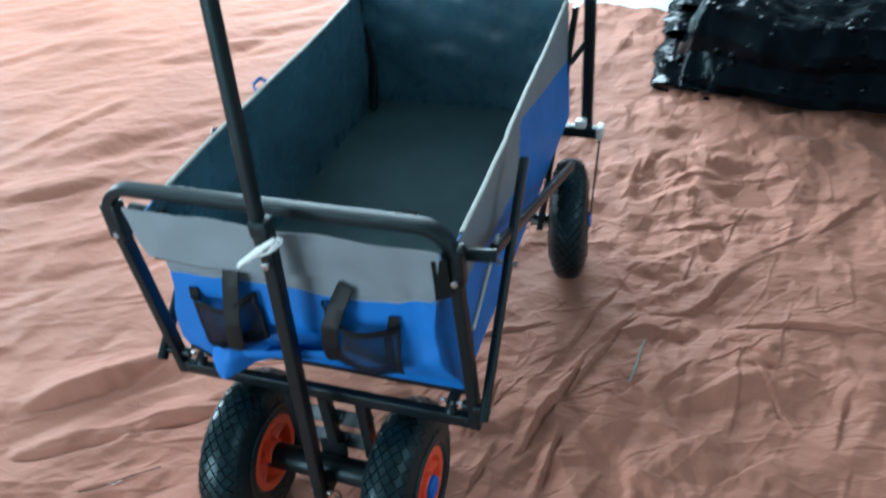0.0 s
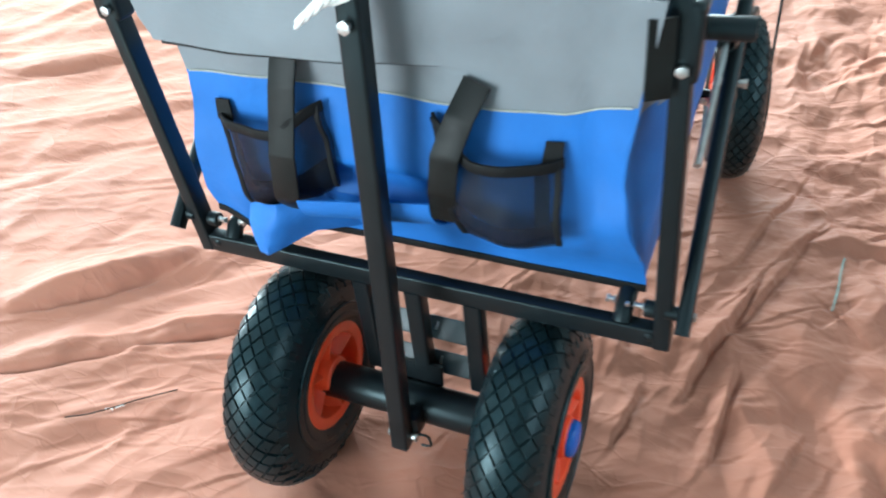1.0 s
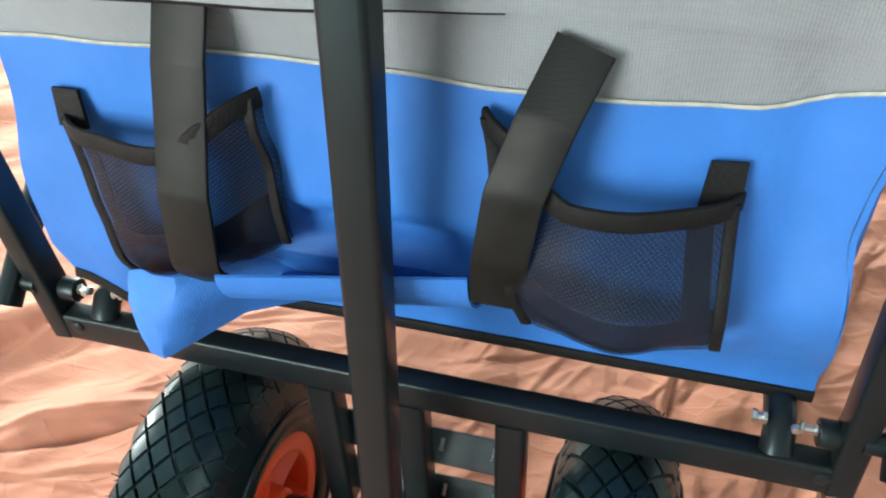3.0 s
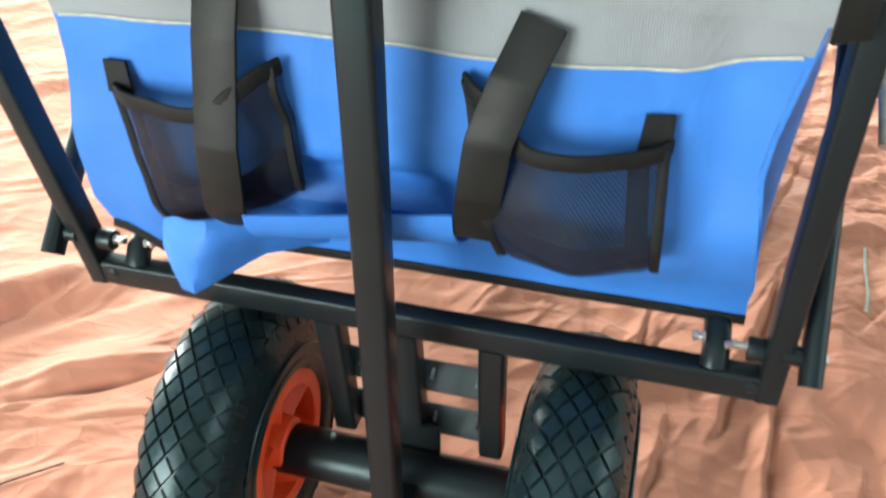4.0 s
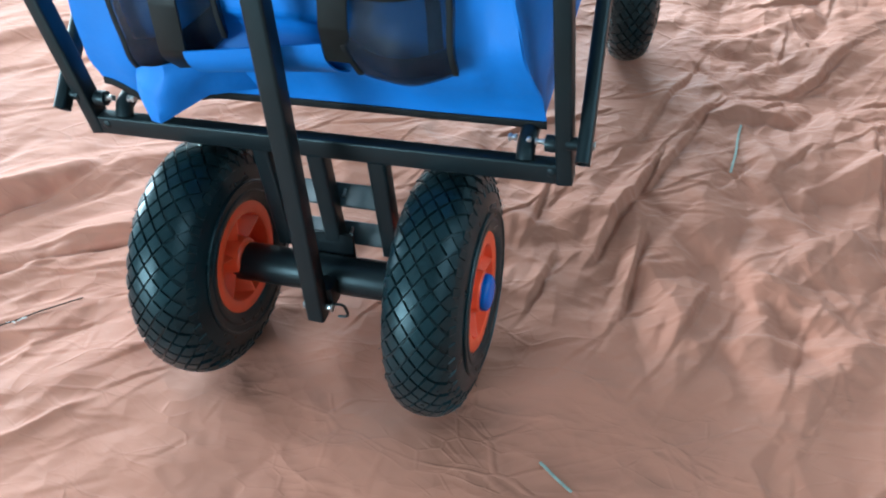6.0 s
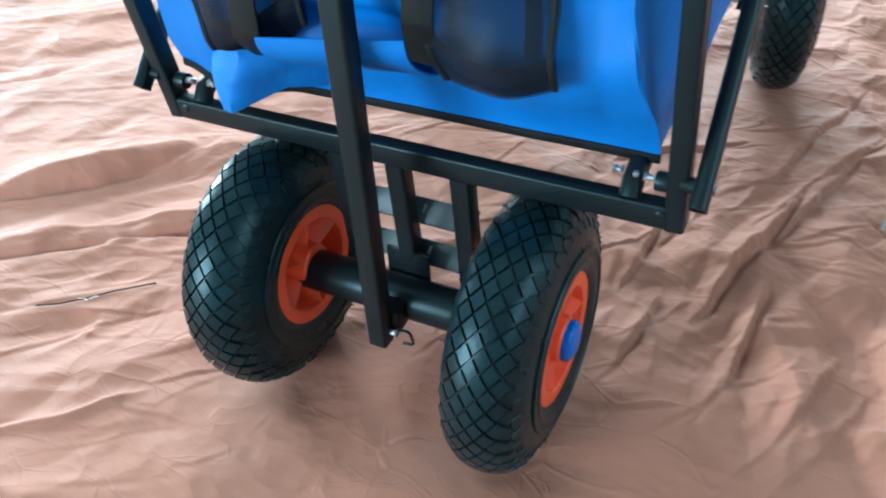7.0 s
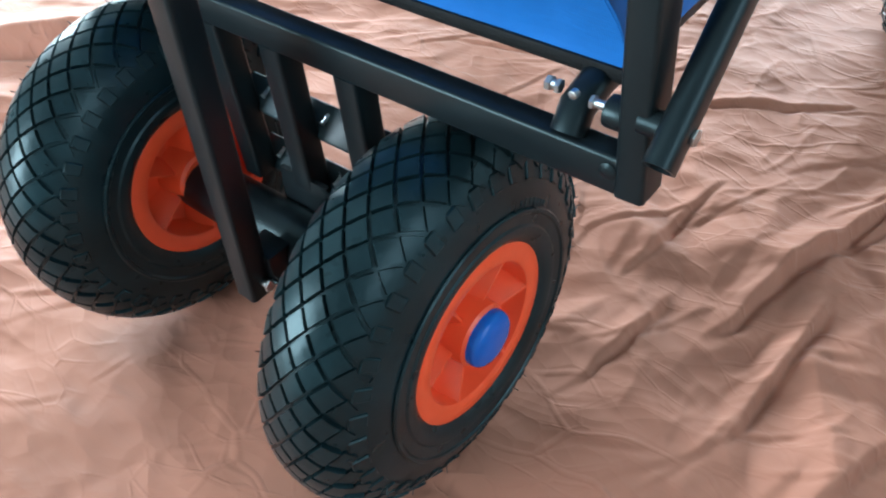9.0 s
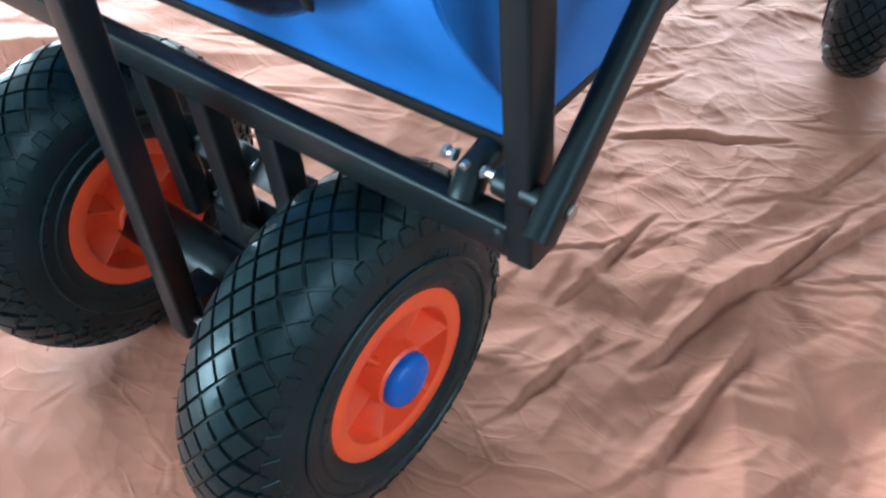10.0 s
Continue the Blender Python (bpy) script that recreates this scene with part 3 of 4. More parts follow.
# steering bracket between the crossbar and the front axle
for x, z0 in ((-0.0575, 0.142), (-0.0015, 0.112), (0.059, 0.143)):
    p = part("bracket_post", sweep([(x, 0.011, z0), (x, 0.0085, 0.2640)], squircle(0.018, 0.018, 0.003), (1, 0, 0)), M_STEEL, wagon)
for z in (0.2025, 0.152):
    bm = box((0.124, 0.003, 0.023), pose(0.001, 0.0225, z, -32, 0, 0), 0.0012)
    box((0.124, 0.010, 0.003), Matrix.Translation((0.001, 0.0215, z - 0.0105)), 0.0008, bm=bm)
    r = part("bracket_rung", bm, M_SKYLIT_STEEL, wagon, "black steel plate coloured blue-grey for the sky it reflects")
    for x in (-0.0145, 0.0115, 0.046, -0.044):
        bolt((x, 0.0185, z + 0.002), (x, 0.024, z + 0.004), 0.0014, r, 0.0012)
part("pivot_plate", sweep([(-0.0015, 0.000, 0.108), (-0.0015, 0.004, 0.165)], squircle(0.044, 0.004, 0.0015), (1, 0, 0)), M_STEEL, wagon)
AXY, AXZ = -0.014, 0.128
part("front_axle", rod((-0.108, AXY, AXZ - 0.004), (0.096, AXY, AXZ - 0.004), 0.0205, seg=24, bevel=0.002), M_STEEL, wagon)
fork = box((0.026, 0.026, 0.026), Matrix.Translation((-0.001, AXY - 0.022, 0.124)), 0.003)
part("handle_fork", fork, M_STEEL, wagon)
part("safety_clip", sweep(fillet([(0.012, -0.050, 0.118), (0.022, -0.048, 0.118), (0.024, -0.046, 0.098), (0.012, -0.046, 0.096)], 0.006, 4), [(0.0015 * math.cos(k), 0.0015 * math.sin(k)) for k in (0, 1.05, 2.1, 3.14, 4.19, 5.24)], (0, 1, 0)), M_STEEL, wagon)

def tube(points, section, side, wall, bm=None):
    """A hollow tube with open ends."""
    mean = sum(math.hypot(u, v) for u, v in section) / len(section)
    inner = [(u * (1 - wall / mean), v * (1 - wall / mean)) for u, v in section]
    own = bmesh.new()
    pts = [Vector(p) for p in points]
    skins = []
    for sec in (section, inner):
        rings = []
        for i, p in enumerate(pts):
            t = (pts[min(i + 1, len(pts) - 1)] - pts[max(i - 1, 0)]).normalized()
            x = Vector(side)
            x = (x - t * x.dot(t)).normalized()
            y = t.cross(x)
            rings.append([own.verts.new(p + x * u + y * v) for u, v in sec])
        skins.append(rings)
    m = len(section)
    for rings in skins:
        for r0, r1 in zip(rings, rings[1:]):
            for k in range(m):
                own.faces.new((r0[k], r0[(k + 1) % m], r1[(k + 1) % m], r1[k]))
    for e in (0, -1):
        for k in range(m):
            j = (k + 1) % m
            own.faces.new((skins[0][e][k], skins[0][e][j], skins[1][e][j], skins[1][e][k]))
    return merge(bm, own)


# hinges: the open end of each basket tube on a bolt beside the upright
PIPE = squircle(0.0165, 0.0165, 0.0072, 5)
for s in (-1, 1):
    c = 0.1965 if s > 0 else -0.2010
    w = 0.2245 if s > 0 else -0.2290
    h = part("hinge_tube", tube([(c, 0.006, 0.2825), (c, 0.0125, 0.2925), (c, 0.030, 0.2970), (c, 0.075, 0.2970)], PIPE, (1, 0, 0), 0.0016), M_STEEL, wagon, "open-ended black steel hinge tube")
    bolt((c - s * 0.0125, 0.0115, 0.3005), (c - s * 0.0100, 0.0115, 0.3005), 0.0023, h, 0.0028)
    bolt((c + s * 0.0100, 0.0105, 0.2995), (c + s * 0.0150, 0.0105, 0.2995), 0.0021, h, 0.0022)
    part("spacer", rod((c + s * 0.0165, 0.0105, 0.2985), (w, 0.0105, 0.2985), 0.0075, seg=18, bevel=0.0012), M_STEEL, h)
    part("rivet", rod((c + s * 0.004, 0.004, 0.3065), (c + s * 0.004, 0.0005, 0.3065), 0.0022, seg=10, bevel=0.0006), M_BOLT, h, "small zinc rivet")

# side struts (one scissor a side) and rear frame
for s in (-1, 1):
    x = 0.2475 if s > 0 else -0.256
    for a, b, dx in (((-0.010, 0.2955), (0.262, 0.540), 0.0), ((0.10, 0.50), (0.66, 0.285), 0.006)):
        o = part("side_strut", tube([(x - s * dx, a[0], a[1]), (x - s * dx - s * 0.004, b[0], b[1])], squircle(0.018, 0.0125, 0.0055, 4), (0, 1, 0), 0.0016), M_STEEL, wagon)
        if dx == 0:
            part('spacer', rod((x - s * 0.016, 0.004, 0.305), (x, 0.004, 0.305), 0.006, seg=14), M_STEEL, o)
            bolt((x + s * 0.0035, 0.004, 0.305), (x + s * 0.0065, 0.004, 0.305), 0.0026, o, 0.002)
            bolt((x - s * 0.012, 0.15, 0.44), (x + s * 0.008, 0.15, 0.44), 0.003, o, 0.004)
    part("strut_peg", rod((s * 0.205, 0.040, 0.535), (s * 0.262, 0.045, 0.535), 0.0085, seg=16, bevel=0.002), M_STEEL, wagon)
    o = part("corner_bracket", box((0.026, 0.022, 0.056), Matrix.Translation((0.2195 if s > 0 else -0.2585, 0.011, 0.540)), 0.005, 3), M_STEEL, wagon, "black steel corner bracket")
    bolt((0.2225 if s > 0 else -0.2545, -0.003, 0.524), (0.2225 if s > 0 else -0.2545, 0.026, 0.524), 0.0030, o, 0.003)
part("spring_rod", rod((0.240, 0.0, 0.452), (0.240, 0.125, 0.505), 0.0026, seg=8), M_BOLT, wagon, "thin bright steel rod")

rear = sweep(fillet([(-0.247, 0.845, 0.262), (-0.247, 0.845, 0.589), (0.236, 0.845, 0.589), (0.236, 0.845, 0.262)], 0.045, 8), ROUND, (0, 1, 0))
part("rear_hoop", rear, M_STEEL, wagon, "black bent steel tube")
part("bracket", box((0.022, 0.020, 0.016), pose(0.228, 0.818, 0.294), 0.003), M_WHITE, wagon, "white plastic bracket on the rear crossbar")
part("rear_crossbar", sweep([(-0.265, 0.822, 0.274), (0.262, 0.822, 0.274)], TUBE, (0, 1, 0)), M_STEEL, wagon)
for x in (-0.271, 0.268):
    part("end_cap", box((0.014, 0.028, 0.028), Matrix.Translation((x, 0.822, 0.276)), 0.004), M_WHITE, wagon, "white plastic tube end cap")
for s in (-1, 1):
    ox = -0.018
    o = part("rear_leg", sweep([(ox + s * 0.190, 0.665, 0.118), (ox + s * 0.212, 0.822, 0.40), (ox + s * 0.228, 0.835, 0.54)], squircle(0.016, 0.012, 0.002), (0, 1, 0)), M_STEEL, wagon)
    bolt((ox + s * 0.175, 0.672, 0.130), (ox + s * 0.205, 0.672, 0.130), 0.005, o, 0.005)
    part("rear_link", sweep([(ox + s * 0.222, 0.81, 0.43), (ox + s * 0.252, 0.842, 0.47)], squircle(0.012, 0.006, 0.002), (0, 0, 1)), M_STEEL, wagon)
part("rear_axle", rod((-0.285, 0.69, 0.130), (0.249, 0.69, 0.130), 0.011, seg=16), M_STEEL, wagon)
part("brake_rod", rod((0.268, 0.822, 0.262), (0.272, 0.70, 0.145), 0.0022, seg=8), M_STEEL, wagon)

# base rails under the basket
for s in (-1, 1):
    part("base_rail", sweep([(s * 0.195 - 0.004, 0.060, 0.291), (s * 0.195 - 0.010, 0.82, 0.291)], squircle(0.018, 0.014, 0.003), (1, 0, 0)), M_STEEL, wagon)
for y in (0.130, 0.43, 0.80):
    part("base_rail", sweep([(-0.186, y, 0.2915), (0.186, y, 0.2915)], squircle(0.014, 0.012, 0.003), (0, 1, 0)), M_STEEL, wagon)

# ---- the cloth basket ----
LEFT = [(0.302, -0.196), (0.327, -0.198), (0.353, -0.204), (0.415, -0.193), (0.460, -0.181), (0.480, -0.177), (0.506, -0.181), (0.530, -0.200), (0.575, -0.216)]
RIGHT = [(0.302, 0.211), (0.333, 0.208), (0.377, 0.200), (0.405, 0.196), (0.432, 0.191), (0.455, 0.192), (0.490, 0.197), (0.540, 0.204), (0.575, 0.209)]
ZTOP, ZSEAM, ZLOW, ZRIM = 0.574, 0.4835, 0.3035, 0.562


def front_y(x, z):
    k = (z - ZLOW) / (ZTOP - ZLOW)
    y = -0.009 + 0.039 * smooth01(0.36, 0.0, k) * (1 - 0.75 * smooth01(-0.10, -0.17, x))
    y += (0.007 * nz(x, 0, z, 9) + 0.004 * nz(x + 3, 1, z, 22)) * smooth01(-0.05, 0.25, k)
    y += 0.003 * math.exp(-((x - 0.172 + 0.05 * (z - 0.4)) / 0.012) ** 2) * smooth01(0.56, 0.48, z) * smooth01(0.0, 0.2, k)
    y -= 0.006 * math.exp(-((x + 0.11) / 0.05) ** 2 - ((z - 0.36) / 0.05) ** 2)
    y -= 0.004 * math.exp(-((x - 0.10) / 0.05) ** 2 - ((z - 0.38) / 0.05) ** 2)
    return y


def front_dent(x, z):
    """The trough above the loose fold between the straps."""
    return 0.012 * math.exp(-((x + 0.011) / 0.060) ** 6 - ((z - 0.393) / 0.014) ** 4)


SEAM_V = 0.7


def seam_z(u):
    return ZSEAM + 0.0015 * math.sin(7 * u) + 0.012 * smooth01(0.86, 1.0, u)


def front_panel(u, v):
    mid = seam_z(u)
    low = ZLOW + 0.026 * smooth01(0.13, 0.0, u)
    z = low + (mid - low) * v / SEAM_V if v < SEAM_V else mid + (ZTOP - 0.006 * u - mid) * (v - SEAM_V) / (1 - SEAM_V)
    x = curve_at(LEFT, z) + (curve_at(RIGHT, z) - curve_at(LEFT, z)) * u
    return x, front_y(x, z) + front_dent(x, z), z


fp = part("front_panel", sheet(front_panel, 72, 50, 0.002, mats=lambda u, v: (1, 2) if v > SEAM_V else (0, 2)), (M_BLUE, M_GREY, M_LINER), wagon,
          "blue lower and grey upper woven polyester")


part("binding", sweep([Vector(front_panel(k / 48, 0.0)) + Vector((0, -0.001, 0.0)) for k in range(49)], squircle(0.0075, 0.0040, 0.001, 2), (0, 0, 1)), M_BIND, fp, "black bound lower edge")


def on_front(x, z, out=0.0):
    return Vector((x, front_y(x, z) - out, z))


def cuff(u, v):
    z = 0.514 + (0.580 - 0.007 * u - 0.514) * v
    a, b = curve_at(LEFT, max(z, 0.515)) - 0.003, curve_at(RIGHT, z) + 0.002
    x = a + (b - a) * u
    sag = 0.012 * math.sin(math.pi * min(1, u * 1.6)) * (1 - v)
    lift = 0.0035 + 0.010 * (1 - v) * (1 - smooth01(0.35, 0.8, u))
    return x, front_y(x, z) - lift, z - sag * 0.15 - 0.002 * u * (1 - v)


cuff_ob = part("cuff", sheet(cuff, 48, 12, 0.002), M_GREY, fp, "folded grey cloth cuff over the top edge")
# black strip put in as the shadow line below the overhanging lip
part("binding", sweep([Vector(cuff(0.02 + 0.60 * k / 30, 0.0)) + Vector((0, 0.0005 + 0.004 * (k / 30), -0.0006)) for k in range(31)], squircle(0.0042, 0.003, 0.001, 2), (0, 0, 1)), M_BIND, cuff_ob, "black strip drawn for the shadow line under the cuff")
part("seam", sweep([Vector(front_panel(0.01 + 0.98 * k / 48, SEAM_V)) - Vector((0, 0.0022, 0)) for k in range(49)], [(0.0007 * math.cos(a), 0.0009 * math.sin(a)) for a in (0, 1.57, 3.14, 4.71)], (0, 1, 0)), M_SEAM, fp, "pale stitched seam")


part("corner_strap", sheet(lambda u, v: on_front(0.2015 + 0.016 * u - 0.001 * v, 0.506 + 0.056 * v, 0.0065 - 0.010 * u), 6, 10, 0.0025), M_WEB, fp, "black webbing sewn over the upper corner")

# pockets: black net with bound edges


def pocket(xl, xr, ztl, ztr, zbl, zbm, zbr, dip, belly, tab, low):
    def edge_top(u):
        if tab < 0:
            return ztl + (ztr - ztl) * u - dip * smooth01(1.0, 0.55, u)
        return ztl + (ztr - ztl) * u - dip * smooth01(0.0, 0.35, u)

    def edge_low(u):
        return zbl * (1 - u) ** 2 + 2 * zbm * u * (1 - u) + zbr * u * u

    def fn(u, v):
        z = edge_low(u) + (edge_top(u) - edge_low(u)) * v
        x = xl(z) + (xr(z) - xl(z)) * u
        out = 0.004 + low * smooth01(1.0, 0.2, v) + belly * math.sin(math.pi * min(1, max(0, u))) ** 0.6 * (0.35 + 0.65 * v ** 0.7) * smooth01(-0.05, 0.25, v)
        p = on_front(x, z, out + 0.003 * nz(x, 5, z, 40))
        return p
    net = part("pocket", sheet(fn, 24, 18, 0.0008), M_NET, fp, "black see-through net pocket")
    flat = squircle(0.0095, 0.003, 0.0014, 2)
    part("binding", sweep([Vector(fn(k / 24, 0.98)) - Vector((0, 0.001, 0)) for k in range(25)], flat, (0, 0, 1)), M_BIND, net, "black bound rim")
    for u in (0.02, 0.97):
        part("binding", sweep([Vector(fn(u, k / 16)) - Vector((0, 0.001, 0)) for k in range(17)], squircle(0.005, 0.0024, 0.001, 2), (1, 0, 0)), M_BIND, net, "black bound side edge")
    # the back corner of the pocket, standing above its rim
    zc = ztl if tab < 0 else ztr
    xc = xl(zc) + 0.006 if tab < 0 else xr(zc) - 0.006
    part("corner_tab", sheet(lambda u, v: on_front(xc + (u - 0.5) * (0.0155 - 0.002 * v) + tab * 0.001 * v, zc - dip - 0.004 + (dip - 0.007) * v, 0.008 - 0.004 * v), 6, 8, 0.002), M_BIND, net, "black webbing corner tab")
    part("lining", sheet(lambda u, v: Vector(fn(0.03 + 0.94 * u, 0.02 + (0.40 + 0.03 * math.sin(5 * u)) * v)) + Vector((0, 0.0016, 0)), 24, 8, 0.0006), M_LINING, net, "second layer of black net along the lower edge")
    ua = 0.06 if tab < 0 else 0.80
    part("lining", sheet(lambda u, v: Vector(fn(ua + (0.12 - 0.02 * v) * u, 0.40 + 0.56 * v)) + Vector((0, 0.0016, 0)), 4, 12, 0.0006), M_LINING, net, "second layer of black net along the side edge")
    return net


def lin(z0, x0, z1, x1):
    return lambda z: x0 + (x1 - x0) * (z - z0) / (z1 - z0)


pocket(lin(0.348, -0.149, 0.471, -0.153), lin(0.398, -0.046, 0.470, -0.049), 0.471, 0.470, 0.337, 0.346, 0.394, 0.025, 0.020, -1, 0.0)
pocket(lin(0.374, 0.066, 0.474, 0.047), lin(0.382, 0.152, 0.471, 0.1455), 0.474, 0.472, 0.371, 0.350, 0.382, 0.025, 0.020, 1, 0.014)


def strap(points, width, name="strap"):
    pts = fillet(points, 0.02, 4)
    return part(name, sweep(pts, squircle(width, 0.0025, 0.001, 2), (1, 0, 0.15)), M_WEB, fp, "black woven webbing strap")


strap([on_front(-0.0730, 0.519, 0.0045), on_front(-0.0755, 0.487, 0.018), on_front(-0.0805, 0.430, 0.030), on_front(-0.0855, 0.385, 0.030), on_front(-0.0835, 0.366, 0.022)], 0.025)
strap([on_front(0.0835, 0.5035, 0.006), on_front(0.0735, 0.480, 0.018), on_front(0.0640, 0.452, 0.026), on_front(0.0590, 0.418, 0.026), on_front(0.0550, 0.384, 0.018)], 0.0235)


# loose blue folds below the pockets
def ledge(u, v):
    x = -0.067 + 0.111 * u
    z = 0.3965 + 0.005 * u - 0.050 * (1 - v)
    lip = -0.052 + 0.020 * u
    return x, 0.012 + (lip - 0.012) * (1 - (1 - v) ** 2.2), z


part("fold", sheet(ledge, 20, 8, 0.0016), M_BLUE, fp, "loose blue cloth fold")


def flare(u, v):
    top = (Vector((-0.144, -0.020, 0.356)), Vector((-0.108, -0.030, 0.368)), Vector((-0.045, 0.022, 0.366)))
    low = (Vector((-0.147, -0.024, 0.337)), Vector((-0.1335, -0.036, 0.3135)), Vector((-0.124, -0.037, 0.3130)), Vector((-0.088, -0.006, 0.3265)), Vector((-0.050, 0.036, 0.312)))

    def along(p, knots):
        for k in range(len(knots) - 1):
            if u <= knots[k + 1]:
                return p[k].lerp(p[k + 1], smooth01(knots[k], knots[k + 1], u) * 0.4 + 0.6 * (u - knots[k]) / (knots[k + 1] - knots[k]))
        return p[-1]
    edge, brim = along(low, (0, 0.25, 0.35, 0.65, 1)), along(top, (0, 0.45, 1))
    return edge.lerp(brim, v) + Vector((0, 0.004 * nz(u, v, 2, 4) - 0.006 * math.sin(math.pi * u) * math.sin(math.pi * v), 0))


part("fold", sheet(flare, 20, 8, 0.0016), M_BLUE, fp, "loose blue cloth corner drooping over the crossbar")


# sides, back and floor of the basket
def side_x(s, y, z):
    k = (z - ZLOW) / (ZRIM - ZLOW)
    if s > 0:
        x = 0.206 + 0.012 * k - 0.018 * (y / 0.82) * k - 0.006 * (y / 0.82)
    else:
        x = -0.224 - 0.006 * k - 0.016 * (y / 0.82) + 0.015 * smooth01(0.30, 0.02, y)
    near = smooth01(0.055, 0.0, y)
    x = x * (1 - near) + near * curve_at(RIGHT if s > 0 else LEFT, z)
    return x + s * (1 - near) * (0.006 * nz(s, y, z, 4) + 0.0015 * nz(s + 2, y, z, 16)) * math.sin(math.pi * min(1, max(0, y / 0.83)))


def side(s):
    def fn(u, v):
        y = 0.030 - 0.039 * smooth01(0.0, 0.36, v) * (1 - u) + (0.802 + 0.004 * v) * u
        z = ZLOW + (ZRIM - 0.004 - ZLOW) * v - 0.008 * math.sin(math.pi * u) * v
        return side_x(s, y, z), y, z

    def mats(u, v):
        seam = 0.66 + 0.02 * math.sin(u * 5)
        if s > 0:
            # the grey band widens, then a blue panel rises to just under the rim
            seam = 0.73 - 0.52 * u if u < 0.45 + 0.08 * (v - 0.5) else 0.88 - 0.75 * (u - 0.5)
        outside = 1 if v > seam else 0
        return (outside, 2) if s > 0 else (2, outside)
    ob = part("side_panel", sheet(fn, 120, 60, 0.0025, mats=mats), (M_BLUE, M_GREY, M_LINER), wagon, "blue and grey cloth side with dark lining")
    part("hem", sweep([Vector(fn(k / 40, 1.0)) for k in range(3, 41)], squircle(0.005, 0.007, 0.002, 2), (0, 0, 1)), M_SEAM, ob, "pale hem along the top edge")
    return ob


for s in (-1, 1):
    side(s)


def back(u, v):
    z = ZLOW + (ZRIM - ZLOW) * v
    y = 0.822 + 0.006 * nz(u, 1, v, 6) + 0.006 * v
    x0, x1 = side_x(-1, 0.82, z), side_x(1, 0.82, z)
    return x0 + (x1 - x0) * u, y, z


part("rear_panel", sheet(back, 40, 24, 0.0025, mats=lambda u, v: (2, 2)), (M_BLUE, M_GREY, M_LINER), wagon, "dark lined cloth rear panel")


def bottom(u, v):
    y = 0.030 + 0.797 * v
    x0, x1 = side_x(-1, y, ZLOW), side_x(1, y, ZLOW)
    return x0 + (x1 - x0) * u, y, 0.3085 + 0.003 * nz(u, v, 0, 5)


M_PAD = mat("grey_floor_pad", (0.036, 0.072, 0.080), 0.6, vary=0.18, scale=10, bump=0.35, bscale=40, dist=0.003)
part("floor_panel", sheet(bottom, 30, 50, 0.006), M_PAD, wagon, "dark grey padded cloth floor")
part("pull_tab", box((0.042, 0.014, 0.006), pose(-0.010, 0.400, 0.3150, 0, 0, 4), 0.0015), M_WEB, wagon, "black webbing tab on the basket floor")
part("loop", sweep(fillet([(-0.236, 0.375, 0.545), (-0.250, 0.380, 0.558), (-0.252, 0.410, 0.558), (-0.238, 0.415, 0.545)], 0.006, 4), squircle(0.007, 0.002, 0.0008, 2), (0, 0, 1)), M_BLUE, wagon, "small blue cloth loop")

# ---- handle ----
HB, HM, HT = Vector((-0.0045, -0.0555, 0.104)), Vector((0.0115, -0.044, 0.600)), Vector((0.0165, -0.032, 1.02))
hl = part("handle_tube", sweep([HB, HM], squircle(0.0185, 0.0185, 0.0030, 4), (1, 0, 0)), M_STEEL, wagon, "black square steel pull tube")
part("handle_tube", sweep([HM + Vector((-0.010, 0.002, -0.02)), HT], squircle(0.017, 0.017, 0.006), (1, 0, 0)), M_STEEL, wagon, "black telescoping upper tube")
part("collar", box((0.024, 0.021, 0.024), Matrix.Translation(HM + Vector((-0.004, 0, 0.004))), 0.004), M_STEEL, wagon)
part("grip", sweep([HT + Vector((-0.06, 0, 0)), HT + Vector((0.06, 0, 0))], squircle(0.024, 0.024, 0.010), (0, 1, 0)), M_STEEL, wagon)
bolt((-0.016, -0.053, 0.116), (0.010, -0.053, 0.116), 0.003, hl, 0.003)
bolt((0.010, HM.y - 0.0145, 0.558), (0.010, HM.y - 0.0085, 0.558), 0.0035, hl, 0.002)

# ---- wheels ----
R = 0.1285


def section_r(w):
    """Tread radius at a distance w from the tyre's middle plane."""
    return 0.0665 + 0.0585 * math.sqrt(max(0, 1 - abs(w / 0.0390) ** 2.5))


def tyre_mesh():
    prof = []
    n = 40
    for k in range(n + 1):
        w = -0.0388 + 0.0776 * (0.5 - 0.5 * math.cos(math.pi * k / n))
        prof.append((section_r(w), w))
    ribs = [(0.0835, 0.0389), (0.0825, 0.0400), (0.0805, 0.0400), (0.0795, 0.0388), (0.073, 0.0382), (0.0715, 0.0392), (0.0675, 0.0392), (0.063, 0.0372), (0.058, 0.033)]
    full = [(r, -w) for r, w in reversed(ribs)] + [p for p in prof if p[0] > 0.082] + ribs
    bm = lathe(full, Matrix.Identity(4), 96)
    return bm


